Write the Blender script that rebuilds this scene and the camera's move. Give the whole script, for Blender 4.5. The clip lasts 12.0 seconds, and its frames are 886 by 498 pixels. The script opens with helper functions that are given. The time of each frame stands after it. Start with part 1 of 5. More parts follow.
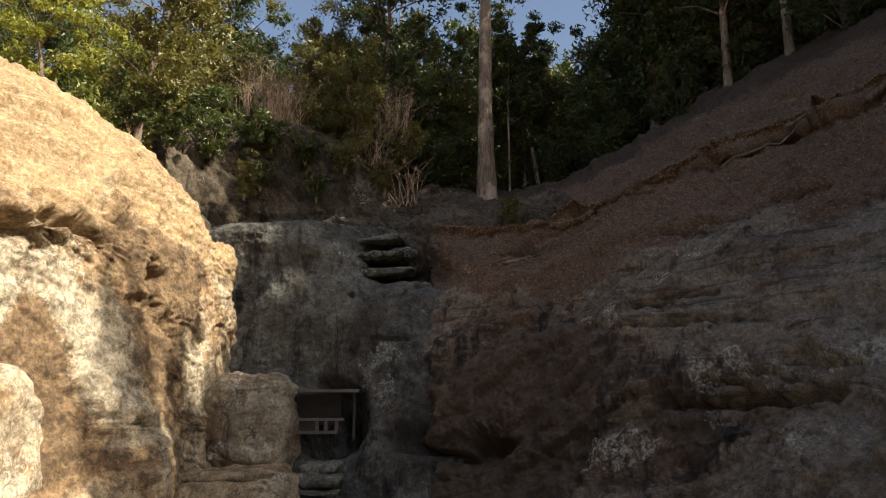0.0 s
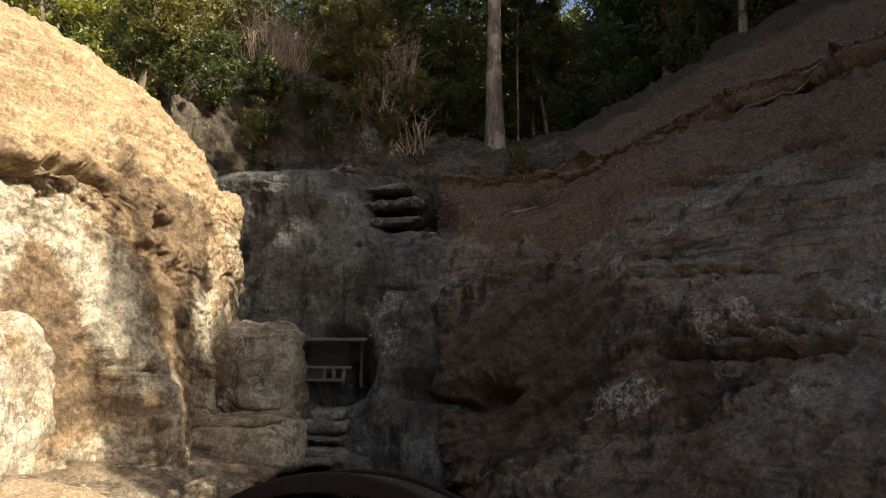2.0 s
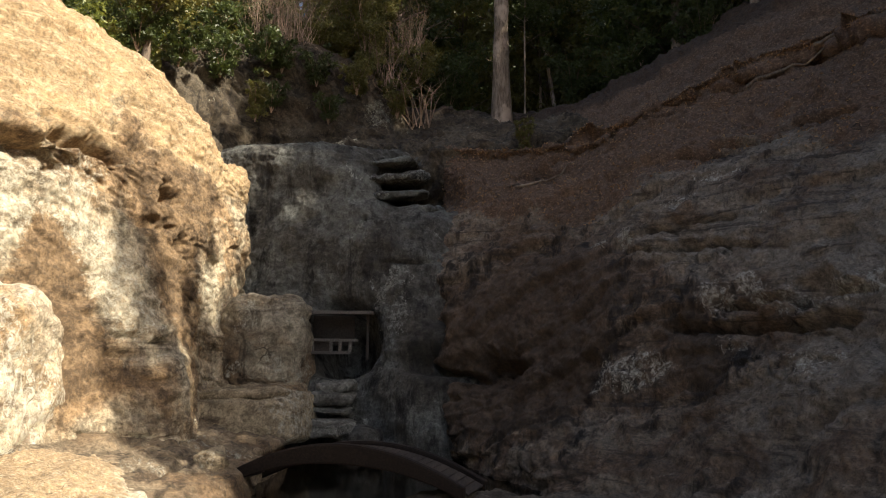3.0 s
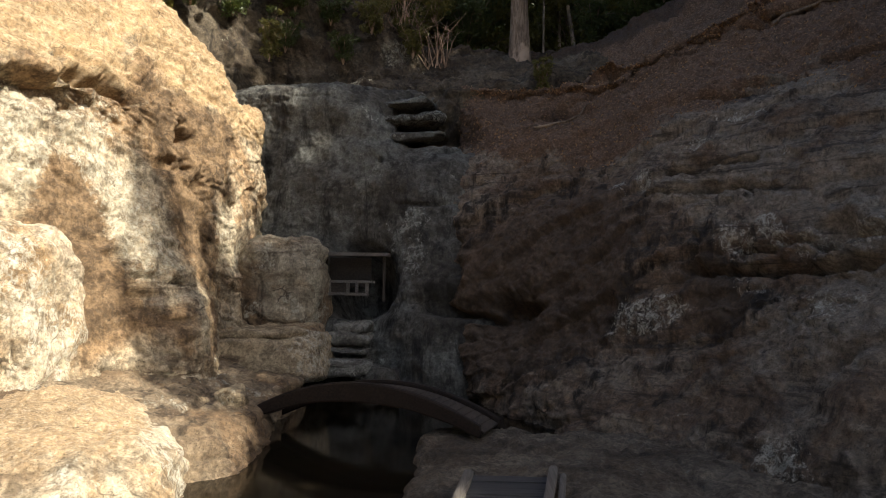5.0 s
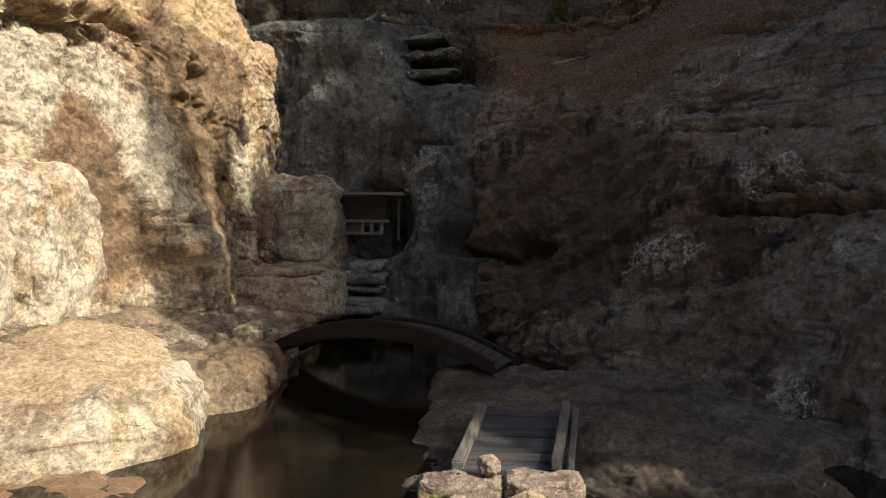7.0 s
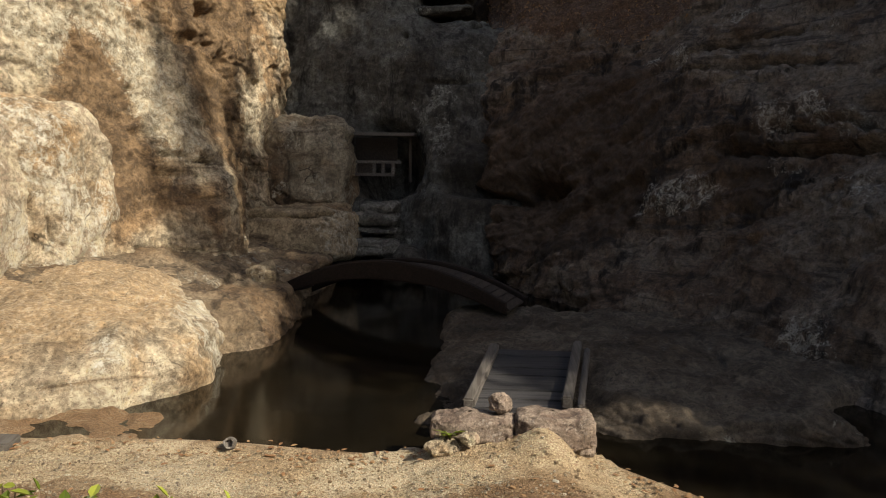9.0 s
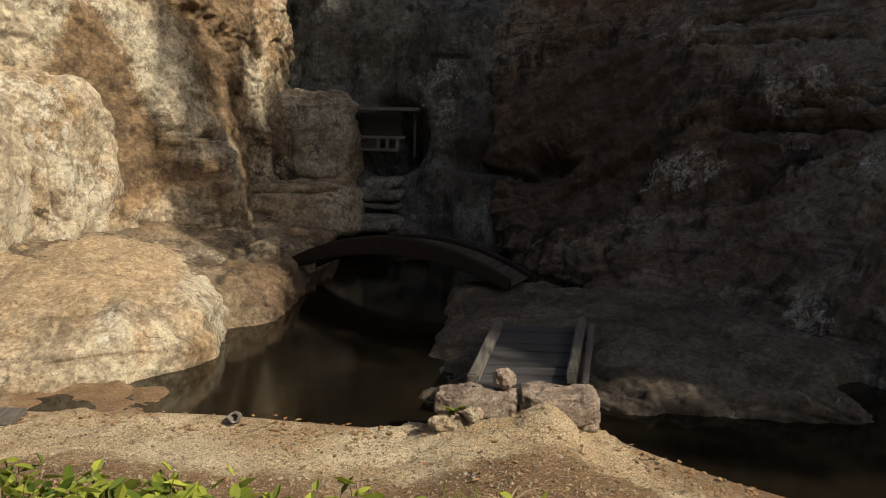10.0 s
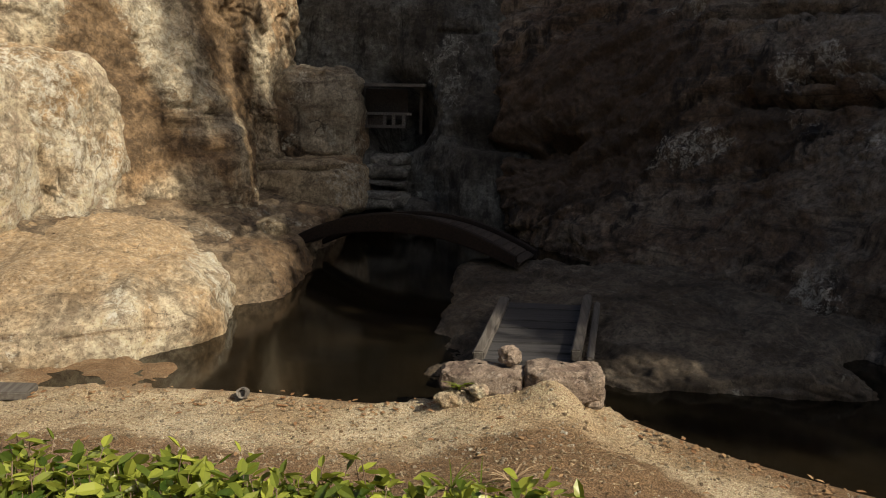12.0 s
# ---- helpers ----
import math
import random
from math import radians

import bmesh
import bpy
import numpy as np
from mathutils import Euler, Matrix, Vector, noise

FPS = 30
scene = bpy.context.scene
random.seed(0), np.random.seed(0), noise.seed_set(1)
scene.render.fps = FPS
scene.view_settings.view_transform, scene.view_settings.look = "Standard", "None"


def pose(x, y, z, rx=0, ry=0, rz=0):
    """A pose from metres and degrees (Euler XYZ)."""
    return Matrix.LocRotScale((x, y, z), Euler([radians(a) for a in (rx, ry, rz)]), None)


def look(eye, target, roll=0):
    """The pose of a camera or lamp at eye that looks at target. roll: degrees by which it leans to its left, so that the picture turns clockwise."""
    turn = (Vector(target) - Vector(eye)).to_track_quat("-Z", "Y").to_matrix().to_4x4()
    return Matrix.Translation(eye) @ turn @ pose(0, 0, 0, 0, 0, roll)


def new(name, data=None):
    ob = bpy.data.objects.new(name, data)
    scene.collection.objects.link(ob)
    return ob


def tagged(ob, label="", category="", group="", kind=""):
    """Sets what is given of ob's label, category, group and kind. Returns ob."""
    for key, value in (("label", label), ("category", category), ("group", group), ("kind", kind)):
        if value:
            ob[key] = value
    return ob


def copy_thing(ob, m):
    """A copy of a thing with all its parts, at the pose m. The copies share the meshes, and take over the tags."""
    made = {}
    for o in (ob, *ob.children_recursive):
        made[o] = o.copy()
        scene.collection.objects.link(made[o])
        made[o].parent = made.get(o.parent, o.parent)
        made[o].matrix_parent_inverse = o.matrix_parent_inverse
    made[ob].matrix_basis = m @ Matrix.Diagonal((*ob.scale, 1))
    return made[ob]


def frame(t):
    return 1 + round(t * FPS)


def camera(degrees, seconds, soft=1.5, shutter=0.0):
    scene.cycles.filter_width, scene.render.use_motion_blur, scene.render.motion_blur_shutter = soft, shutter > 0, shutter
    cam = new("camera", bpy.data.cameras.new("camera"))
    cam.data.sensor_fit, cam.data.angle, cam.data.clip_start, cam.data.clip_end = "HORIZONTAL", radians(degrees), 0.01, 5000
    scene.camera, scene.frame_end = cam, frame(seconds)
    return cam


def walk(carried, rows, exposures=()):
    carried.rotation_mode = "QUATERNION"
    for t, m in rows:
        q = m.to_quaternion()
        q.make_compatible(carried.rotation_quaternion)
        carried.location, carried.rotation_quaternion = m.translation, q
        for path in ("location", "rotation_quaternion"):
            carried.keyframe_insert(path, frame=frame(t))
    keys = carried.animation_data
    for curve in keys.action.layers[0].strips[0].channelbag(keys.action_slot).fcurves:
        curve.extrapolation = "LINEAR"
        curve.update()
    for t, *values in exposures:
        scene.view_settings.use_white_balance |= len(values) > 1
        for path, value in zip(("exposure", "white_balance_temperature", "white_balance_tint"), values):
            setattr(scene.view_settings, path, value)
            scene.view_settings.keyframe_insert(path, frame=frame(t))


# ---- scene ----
cam = camera(62.24, 12.0, soft=1.0)
# seconds, eye x, y, z, then yaw, pitch and lean in degrees
ROWS = [
    (0.0, 0.000, 0.000, 2.050, 0.00, 12.90, 0.00),
    (0.5, 0.006, 0.018, 2.049, 0.16, 11.81, 0.13),
    (1.0, 0.010, 0.029, 2.056, 0.24, 10.94, 0.24),
    (1.5, 0.010, 0.037, 2.063, 0.34, 10.05, 0.32),
    (2.0, 0.008, 0.049, 2.066, 0.58, 8.97, 0.37),
    (2.5, 0.007, 0.060, 2.062, 0.84, 7.75, 0.52),
    (3.0, 0.003, 0.071, 2.061, 1.02, 6.93, 0.53),
    (5.0, -0.005, 0.114, 2.036, 2.21, 2.52, 0.75),
    (5.5, -0.009, 0.117, 2.034, 2.49, 1.27, 0.83),
    (6.0, -0.013, 0.123, 2.028, 2.69, 0.19, 0.78),
    (6.5, -0.013, 0.126, 2.013, 2.97, -1.02, 0.89),
    (7.0, -0.013, 0.133, 2.002, 3.25, -2.08, 0.88),
    (9.0, -0.019, 0.167, 1.981, 4.10, -6.58, 0.92),
    (9.5, -0.022, 0.180, 1.977, 4.22, -7.63, 0.96),
    (10.0, -0.022, 0.189, 1.976, 4.40, -8.46, 1.01),
    (10.5, -0.023, 0.193, 1.978, 4.50, -9.26, 1.06),
    (11.0, -0.023, 0.195, 1.978, 4.61, -9.80, 1.16),
    (11.5, -0.020, 0.194, 1.982, 4.79, -10.20, 1.03),
    (12.0, -0.018, 0.187, 1.980, 4.88, -10.27, 1.01),
]
EXPOSURE = [(0.0, 1.06, 6900, 11), (3.0, 1.09, 6700, 10), (6.0, 0.99, 6500, 10), (9.0, 0.36, 6800, 11), (12.0, 0.13, 7000, 11)]
walk(cam, [(t, pose(x, y, z, 0, 0, yaw) @ pose(0, 0, 0, 90 + pitch) @ pose(0, 0, 0, 0, 0, lean)) for t, x, y, z, yaw, pitch, lean in ROWS], EXPOSURE)

# ---- light ----
SUN_AZ, SUN_EL = radians(60), radians(40)
to_sun = Vector((math.sin(SUN_AZ) * math.cos(SUN_EL), -math.cos(SUN_AZ) * math.cos(SUN_EL), math.sin(SUN_EL)))
world = bpy.data.worlds.new("world")
scene.world = world
world.use_nodes = True
sky = world.node_tree.nodes.new("ShaderNodeTexSky")
sky.sky_type, sky.sun_disc, sky.sun_elevation, sky.sun_rotation = "NISHITA", False, SUN_EL, math.atan2(to_sun.x, to_sun.y)
sky.dust_density = 3.0
world.node_tree.nodes["Background"].inputs[1].default_value = 0.09
world.node_tree.links.new(sky.outputs[0], world.node_tree.nodes["Background"].inputs[0])
sun = new("sun", bpy.data.lights.new("sun", "SUN"))
sun.data.energy, sun.data.angle, sun.data.color = 5.0, radians(0.6), (1.0, 0.92, 0.77)
sun.matrix_world = look(to_sun * 60, (0, 0, 0))


# ---- materials ----
class Mat:
    """A node material with short helpers."""

    def __init__(self, name):
        self.m = bpy.data.materials.new(name)
        self.m.use_nodes = True
        self.t = self.m.node_tree
        self.bsdf = self.t.nodes["Principled BSDF"]
        self.co = self.n("TexCoord").outputs["Object"]

    def n(self, kind, **props):
        node = self.t.nodes.new("ShaderNode" + kind)
        for k, v in props.items():
            setattr(node, k, v)
        return node

    def put(self, socket, value):
        if isinstance(value, bpy.types.NodeSocket):
            self.t.links.new(value, socket)
        elif isinstance(value, tuple) and len(value) == 3 and socket.type == "RGBA":
            socket.default_value = (*value, 1)
        else:
            socket.default_value = value

    def scaled(self, s, turn=(0, 0, 0), shift=(0, 0, 0)):
        node = self.n("Mapping")
        self.put(node.inputs["Vector"], self.co)
        node.inputs["Scale"].default_value, node.inputs["Rotation"].default_value, node.inputs["Location"].default_value = s, [radians(a) for a in turn], shift
        return node.outputs[0]

    def noise(self, scale, detail=6, rough=0.6, vec=None, distort=0.0):
        node = self.n("TexNoise")
        self.put(node.inputs["Vector"], vec or self.co)
        for k, v in (("Scale", scale), ("Detail", detail), ("Roughness", rough), ("Distortion", distort)):
            node.inputs[k].default_value = v
        return node.outputs["Fac"]

    def ramp(self, fac, lo, hi):
        node = self.n("MapRange", interpolation_type="SMOOTHSTEP")
        self.put(node.inputs["Value"], fac)
        node.inputs["From Min"].default_value, node.inputs["From Max"].default_value = lo, hi
        return node.outputs[0]

    def math(self, op, a, b):
        node = self.n("Math", operation=op)
        self.put(node.inputs[0], a), self.put(node.inputs[1], b)
        return node.outputs[0]

    def mix(self, fac, a, b, blend="MIX"):
        node = self.n("Mix", data_type="RGBA", blend_type=blend)
        self.put(node.inputs["Factor"], fac), self.put(node.inputs["A"], a), self.put(node.inputs["B"], b)
        return [o for o in node.outputs if o.type == "RGBA"][0]

    def bump(self, pairs):
        normal = None
        for height, strength, dist in pairs:
            node = self.n("Bump")
            node.inputs["Strength"].default_value, node.inputs["Distance"].default_value = strength, dist
            self.put(node.inputs["Height"], height)
            if normal:
                self.put(node.inputs["Normal"], normal)
            normal = node.outputs[0]
        self.put(self.bsdf.inputs["Normal"], normal)

    def done(self, color, rough=0.8):
        self.put(self.bsdf.inputs["Base Color"], color)
        self.put(self.bsdf.inputs["Roughness"], rough)
        return self.m


def rock_material(name, pale, tan, dark, lichen=0.5, lichen_color=(0.55, 0.53, 0.44), damp=0.3, shift=0.0, soil=((0.09, 0.052, 0.032), (0.2, 0.135, 0.09)), zoom=1.0, litter_scale=22, blotch=0.5, tilt=(9, -14, 0), bedding=(0.6, 0.6, 2.2)):
    """Weathered tuff: bedding bands, broad stains, dark run-off streaks, crusts of pale lichen, earth where soil lies.
    The mesh tells where crusts, brown stains, painted tree shade and soil lie (crust, tone, soil)."""
    k = Mat(name)
    off = (shift, shift * 0.7, shift * 1.3)
    k.co = k.scaled((zoom, zoom, zoom))
    crust_at, tone_at, soil_at = (k.n("Attribute", attribute_name=a).outputs["Fac"] for a in ("crust", "tone", "soil"))
    broad = k.noise(0.7, 6, 0.65, k.scaled((1, 1, 1), shift=off), 0.8)
    bands = k.noise(1.7, 7, 0.7, k.scaled(bedding, tilt, off), 0.9)
    streak = k.noise(1.9, 6, 0.7, k.scaled((1.6, 1.6, 0.35), shift=off), 0.4)
    grain = k.noise(17, 9, 0.8)
    pits = k.noise(11, 8, 0.75, None, 0.6)
    speck = k.noise(10, 10, 0.85, k.scaled((1, 1, 0.8), shift=off), 0.7)
    patch = k.noise(1.0, 5, 0.65, k.scaled((1, 1, 0.8), shift=(off[2], off[0], off[1])), 0.4)
    col = k.mix(k.ramp(k.math("ADD", broad, k.math("MULTIPLY", tone_at, 0.22)), 0.40, 0.60), tan, pale)
    col = k.mix(k.math("MULTIPLY", k.ramp(bands, 0.50, 0.66), 0.8), col, dark)
    col = k.mix(k.math("MULTIPLY", k.ramp(bands, 0.43, 0.34), 0.6), col, tuple(min(0.7, c * 1.15) for c in pale))
    wet = k.math("SUBTRACT", streak, k.math("MULTIPLY", tone_at, 0.15))
    col = k.mix(k.math("MULTIPLY", k.ramp(wet, 0.5, 0.68), min(1.0, damp * 2)), col, tuple(c * 0.4 for c in dark))
    col = k.mix(k.math("MULTIPLY", k.ramp(pits, 0.54, 0.70), 0.7), col, tuple(c * 0.45 for c in dark))
    stain_and_shade = k.ramp(k.math("ADD", tone_at, k.math("MULTIPLY", k.math("SUBTRACT", broad, 0.5), 1.6)), -0.35, -0.95)
    col = k.mix(k.math("MULTIPLY", stain_and_shade, 0.75), col, tuple(c * 0.72 for c in tan))
    mottle = k.noise(3.4, 12, 0.82, k.scaled((1, 1, 1.15), shift=off), 0.5)
    col = k.mix(blotch, col, k.mix(k.ramp(mottle, 0.42, 0.58), (0.24, 0.23, 0.22), (0.76, 0.76, 0.75)), "OVERLAY")
    where = k.math("MINIMUM", k.math("ADD", k.ramp(patch, 0.64 - 0.22 * lichen, 0.78 - 0.2 * lichen), crust_at), 0.85)
    where = k.math("MULTIPLY", where, k.math("SUBTRACT", 1.0, stain_and_shade))
    crust = k.ramp(k.math("ADD", speck, k.math("MULTIPLY", where, 0.15)), 0.60, 0.68)
    crust = k.math("MULTIPLY", crust, k.ramp(where, 0.05, 0.5))
    col = k.mix(k.math("MULTIPLY", crust, 0.9), col, lichen_color)
    litter = k.noise(litter_scale, 8, 0.75, k.scaled((1, 1, 1.7 if litter_scale > 10 else 3.2), (9, -14, 0)), 0.7)
    earth = k.mix(k.ramp(litter, 0.45, 0.66), k.mix(k.ramp(broad, 0.4, 0.6), soil[0], tuple(c * 1.4 for c in soil[0])), soil[1])
    # earth darkens where tone is low; on the far crest that is tree shade
    earth = k.mix(k.math("MULTIPLY", stain_and_shade, 0.75), earth, tuple(c * 0.4 for c in soil[0]))
    bare = k.ramp(k.math("ADD", soil_at, k.math("MULTIPLY", k.math("SUBTRACT", pits, 0.5), 0.9)), 0.4, 0.6)
    col = k.mix(bare, col, earth)
    bent = k.n("VectorMath", operation="MULTIPLY_ADD")
    warp = k.n("TexNoise")
    k.put(warp.inputs["Vector"], k.co), k.put(warp.inputs["Scale"], 1.8), k.put(warp.inputs["Detail"], 6.0)
    k.put(bent.inputs[0], warp.outputs["Color"]), k.put(bent.inputs[2], k.scaled((1, 1, 1.5), (9, -14, 0)))
    bent.inputs[1].default_value = (0.7, 0.7, 0.7)
    seam = k.n("TexVoronoi", feature="DISTANCE_TO_EDGE")
    k.put(seam.inputs["Vector"], bent.outputs[0]), k.put(seam.inputs["Scale"], 1.5)
    gap = k.math("MULTIPLY", k.ramp(seam.outputs["Distance"], 0.022, 0.004), k.ramp(k.noise(1.3, 4, 0.6, k.scaled((1, 1, 1), shift=(4, 9, 2))), 0.58, 0.68))
    col = k.mix(k.math("MULTIPLY", gap, 0.8), col, tuple(c * 0.3 for c in dark))
    dots = k.noise(42, 4, 0.7)
    col = k.mix(k.math("MULTIPLY", k.ramp(dots, 0.585, 0.64), 0.65), col, tuple(c * 0.5 for c in dark))
    col = k.mix(0.7, col, k.mix(k.ramp(grain, 0.34, 0.68), (0.2, 0.2, 0.2), (0.82, 0.82, 0.82)), "OVERLAY")
    k.bump([(k.noise(4, 9, 0.72), 0.45, 0.07 / zoom), (mottle, 0.4, 0.06 / zoom), (pits, 0.8, 0.05 / zoom), (grain, 0.9, 0.03 / zoom), (gap, -0.6, 0.03 / zoom), (crust, 0.4, 0.015)])
    return k.done(col, 0.92)


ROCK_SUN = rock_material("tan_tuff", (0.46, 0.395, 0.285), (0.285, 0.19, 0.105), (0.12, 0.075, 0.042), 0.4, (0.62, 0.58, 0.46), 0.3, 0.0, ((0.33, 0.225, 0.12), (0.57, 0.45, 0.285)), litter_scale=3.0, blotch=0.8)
ROCK_BOULDER = rock_material("pale_tuff", (0.54, 0.465, 0.34), (0.36, 0.245, 0.135), (0.17, 0.11, 0.06), 0.6, (0.72, 0.69, 0.58), 0.15, 3.1, ((0.36, 0.25, 0.14), (0.64, 0.52, 0.36)), blotch=0.7)
# recess tuff: grey by itself, darkened further to carry the recess's shade
ROCK_GREY_SHADE = rock_material("grey_tuff", (0.128, 0.132, 0.121), (0.066, 0.061, 0.051), (0.023, 0.02, 0.018), 0.2, (0.26, 0.272, 0.25), 0.5, 7.7, blotch=0.45, tilt=(0, 4, 0), bedding=(2.0, 2.0, 0.45))
# the slope's brown tuff, darker than the sunlit one: shade is in its colour
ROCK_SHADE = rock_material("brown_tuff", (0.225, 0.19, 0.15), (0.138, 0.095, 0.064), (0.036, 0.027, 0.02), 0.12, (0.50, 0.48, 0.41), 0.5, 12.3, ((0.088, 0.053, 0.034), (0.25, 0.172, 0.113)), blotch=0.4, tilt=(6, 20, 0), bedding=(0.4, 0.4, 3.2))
# tuff and earth darkened in colour, as shade lies on the bluff
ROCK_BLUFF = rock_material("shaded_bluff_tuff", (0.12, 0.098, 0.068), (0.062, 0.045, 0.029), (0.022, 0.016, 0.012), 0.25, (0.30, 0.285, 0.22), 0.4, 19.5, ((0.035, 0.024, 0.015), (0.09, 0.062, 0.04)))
ROCK_LEDGE = rock_material("dark_tuff", (0.15, 0.128, 0.1), (0.09, 0.069, 0.048), (0.04, 0.031, 0.024), 0.2, (0.32, 0.32, 0.27), 0.3, 17.9)


ROCK_MID = rock_material("damp_brown_tuff", (0.27, 0.21, 0.14), (0.175, 0.115, 0.064), (0.08, 0.052, 0.033), 0.45, (0.44, 0.41, 0.33), 0.4, 23.1)


ROCK_BENCH = rock_material("ochre_tuff", (0.36, 0.29, 0.19), (0.24, 0.155, 0.08), (0.10, 0.065, 0.04), 0.5, (0.52, 0.48, 0.38), 0.3, 37.3, blotch=0.7)
ROCK_STEP = rock_material("worn_grey_tuff", (0.18, 0.176, 0.155), (0.11, 0.097, 0.078), (0.05, 0.041, 0.032), 0.3, (0.27, 0.27, 0.24), 0.3, 41.9)
ROCK_STONE = rock_material("purple_brown_stone", (0.27, 0.215, 0.17), (0.185, 0.13, 0.1), (0.09, 0.06, 0.048), 0.35, (0.38, 0.33, 0.28), 0.2, 29.3, zoom=4.0)


ROCK_SHRINE = rock_material("grey_tan_tuff", (0.36, 0.32, 0.24), (0.235, 0.165, 0.1), (0.105, 0.074, 0.05), 0.5, (0.5, 0.48, 0.39), 0.4, 31.7)


def earth_material():
    """Dry soil with fallen straw, twigs and leaf litter."""
    k = Mat("dry_soil")
    broad = k.noise(0.9, 6, 0.65, None, 0.5)
    straw = k.noise(9, 8, 0.75, k.scaled((0.45, 1.9, 1), (0, 0, 10)), 1.8)
    clods = k.noise(24, 8, 0.8, k.scaled((0.8, 1.3, 1)), 0.8)
    grain = k.noise(95, 5, 0.8)
    # pale trodden crest, painted browner at its right end for shade
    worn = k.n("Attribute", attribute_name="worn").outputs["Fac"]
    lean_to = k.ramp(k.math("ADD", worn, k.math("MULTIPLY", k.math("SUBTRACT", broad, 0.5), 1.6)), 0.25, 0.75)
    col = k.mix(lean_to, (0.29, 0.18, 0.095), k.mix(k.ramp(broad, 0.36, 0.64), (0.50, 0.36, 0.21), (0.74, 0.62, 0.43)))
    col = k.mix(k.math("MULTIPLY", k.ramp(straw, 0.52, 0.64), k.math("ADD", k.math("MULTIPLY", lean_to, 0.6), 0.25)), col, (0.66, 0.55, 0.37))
    col = k.mix(k.math("MULTIPLY", k.ramp(clods, 0.53, 0.66), 0.8), col, (0.15, 0.085, 0.042))
    col = k.mix(0.8, col, k.mix(k.ramp(grain, 0.3, 0.7), (0.12, 0.12, 0.12), (0.88, 0.88, 0.88)), "OVERLAY")
    k.bump([(straw, 0.9, 0.05), (clods, 0.9, 0.035), (grain, 0.9, 0.015)])
    return k.done(col, 0.95)


def slope_material():
    """Brown earth slope under leaf litter."""
    k = Mat("litter_slope")
    broad = k.noise(0.7, 5, 0.6, None, 0.5)
    bits = k.noise(24, 6, 0.8, k.scaled((1, 1, 1.6)), 0.5)
    col = k.mix(k.ramp(broad, 0.38, 0.62), (0.10, 0.058, 0.034), (0.19, 0.125, 0.08))
    col = k.mix(k.ramp(bits, 0.54, 0.68), col, (0.30, 0.22, 0.15))
    k.bump([(bits, 0.9, 0.04), (k.noise(6, 6), 0.6, 0.08)])
    return k.done(col, 0.95)


def wood_material(name, pale, dark, stretch=(12, 0.6, 12)):
    k = Mat(name)
    grain = k.noise(3, 6, 0.65, k.scaled(stretch), 0.3)
    rnd = k.n("ObjectInfo").outputs["Random"]
    col = k.mix(k.ramp(grain, 0.35, 0.65), dark, pale)
    col = k.mix(k.math("MULTIPLY", rnd, 0.5), col, tuple(c * 0.5 for c in dark))
    col = k.mix(k.ramp(k.noise(2.5, 5), 0.5, 0.7), col, tuple(c * 0.6 for c in pale))
    k.bump([(grain, 0.5, 0.008)])
    return k.done(col, 0.75)


def bark_material(name, pale, dark):
    k = Mat(name)
    ridges = k.noise(5, 6, 0.7, k.scaled((3, 3, 0.6)), 0.4)
    blot = k.noise(1.6, 5, 0.6, k.scaled((1, 1, 0.7)))
    col = k.mix(k.ramp(ridges, 0.38, 0.62), dark, pale)
    col = k.mix(k.ramp(blot, 0.5, 0.62), col, tuple(min(1, c * 1.7) for c in pale))
    k.bump([(ridges, 0.8, 0.03)])
    return k.done(col, 0.9)


def leaf_material(name, a, b, gloss=0.45, through_light=0.35):
    k = Mat(name)
    rnd = k.n("NewGeometry").outputs["Random Per Island"]
    tree = k.n("ObjectInfo").outputs["Random"]
    col = k.mix(rnd, a, b)
    col = k.mix(k.math("MULTIPLY", tree, 0.45), col, tuple(c * 0.55 for c in a))
    k.done(col, gloss)
    glow = k.n("BsdfTranslucent")
    k.put(glow.inputs["Color"], k.mix(0.5, col, (b[0] * 1.4, b[1] * 1.3, b[2] * 0.6)))
    blend = k.n("MixShader")
    k.put(blend.inputs[0], through_light)
    k.t.links.new(k.bsdf.outputs[0], blend.inputs[1])
    k.t.links.new(glow.outputs[0], blend.inputs[2])
    k.t.links.new(blend.outputs[0], k.t.nodes["Material Output"].inputs[0])
    return k.m


def water_material():
    k = Mat("pond_water")
    k.bsdf.inputs["IOR"].default_value = 1.33
    k.bsdf.inputs["Transmission Weight"].default_value = 0.1
    ripple = k.noise(3.5, 3, 0.5, k.scaled((1, 1.6, 1)))
    k.bump([(ripple, 0.06, 0.02)])
    murk = k.mix(k.ramp(k.noise(1.2, 4), 0.35, 0.65), (0.006, 0.005, 0.003), (0.012, 0.009, 0.005))
    return k.done(murk, 0.09)


EARTH, SLOPE, WATER = earth_material(), slope_material(), water_material()
WOOD_DARK = wood_material("dark_weathered_wood", (0.07, 0.054, 0.042), (0.025, 0.019, 0.015))
WOOD_BLACK = wood_material("blackened_wood", (0.022, 0.0135, 0.01), (0.008, 0.0055, 0.0045))
WOOD_BLACK.node_tree.nodes["Principled BSDF"].inputs["Specular IOR Level"].default_value = 0.25
WOOD_GREY = wood_material("grey_weathered_wood", (0.19, 0.175, 0.155), (0.085, 0.073, 0.063))
WOOD_PLANK = wood_material("plank_wood", (0.062, 0.061, 0.064), (0.026, 0.025, 0.026), (0.6, 12, 12))
BARK = bark_material("tree_bark", (0.17, 0.13, 0.095), (0.07, 0.05, 0.035))
BARK_PALE = bark_material("pale_bark", (0.25, 0.195, 0.15), (0.11, 0.08, 0.055))
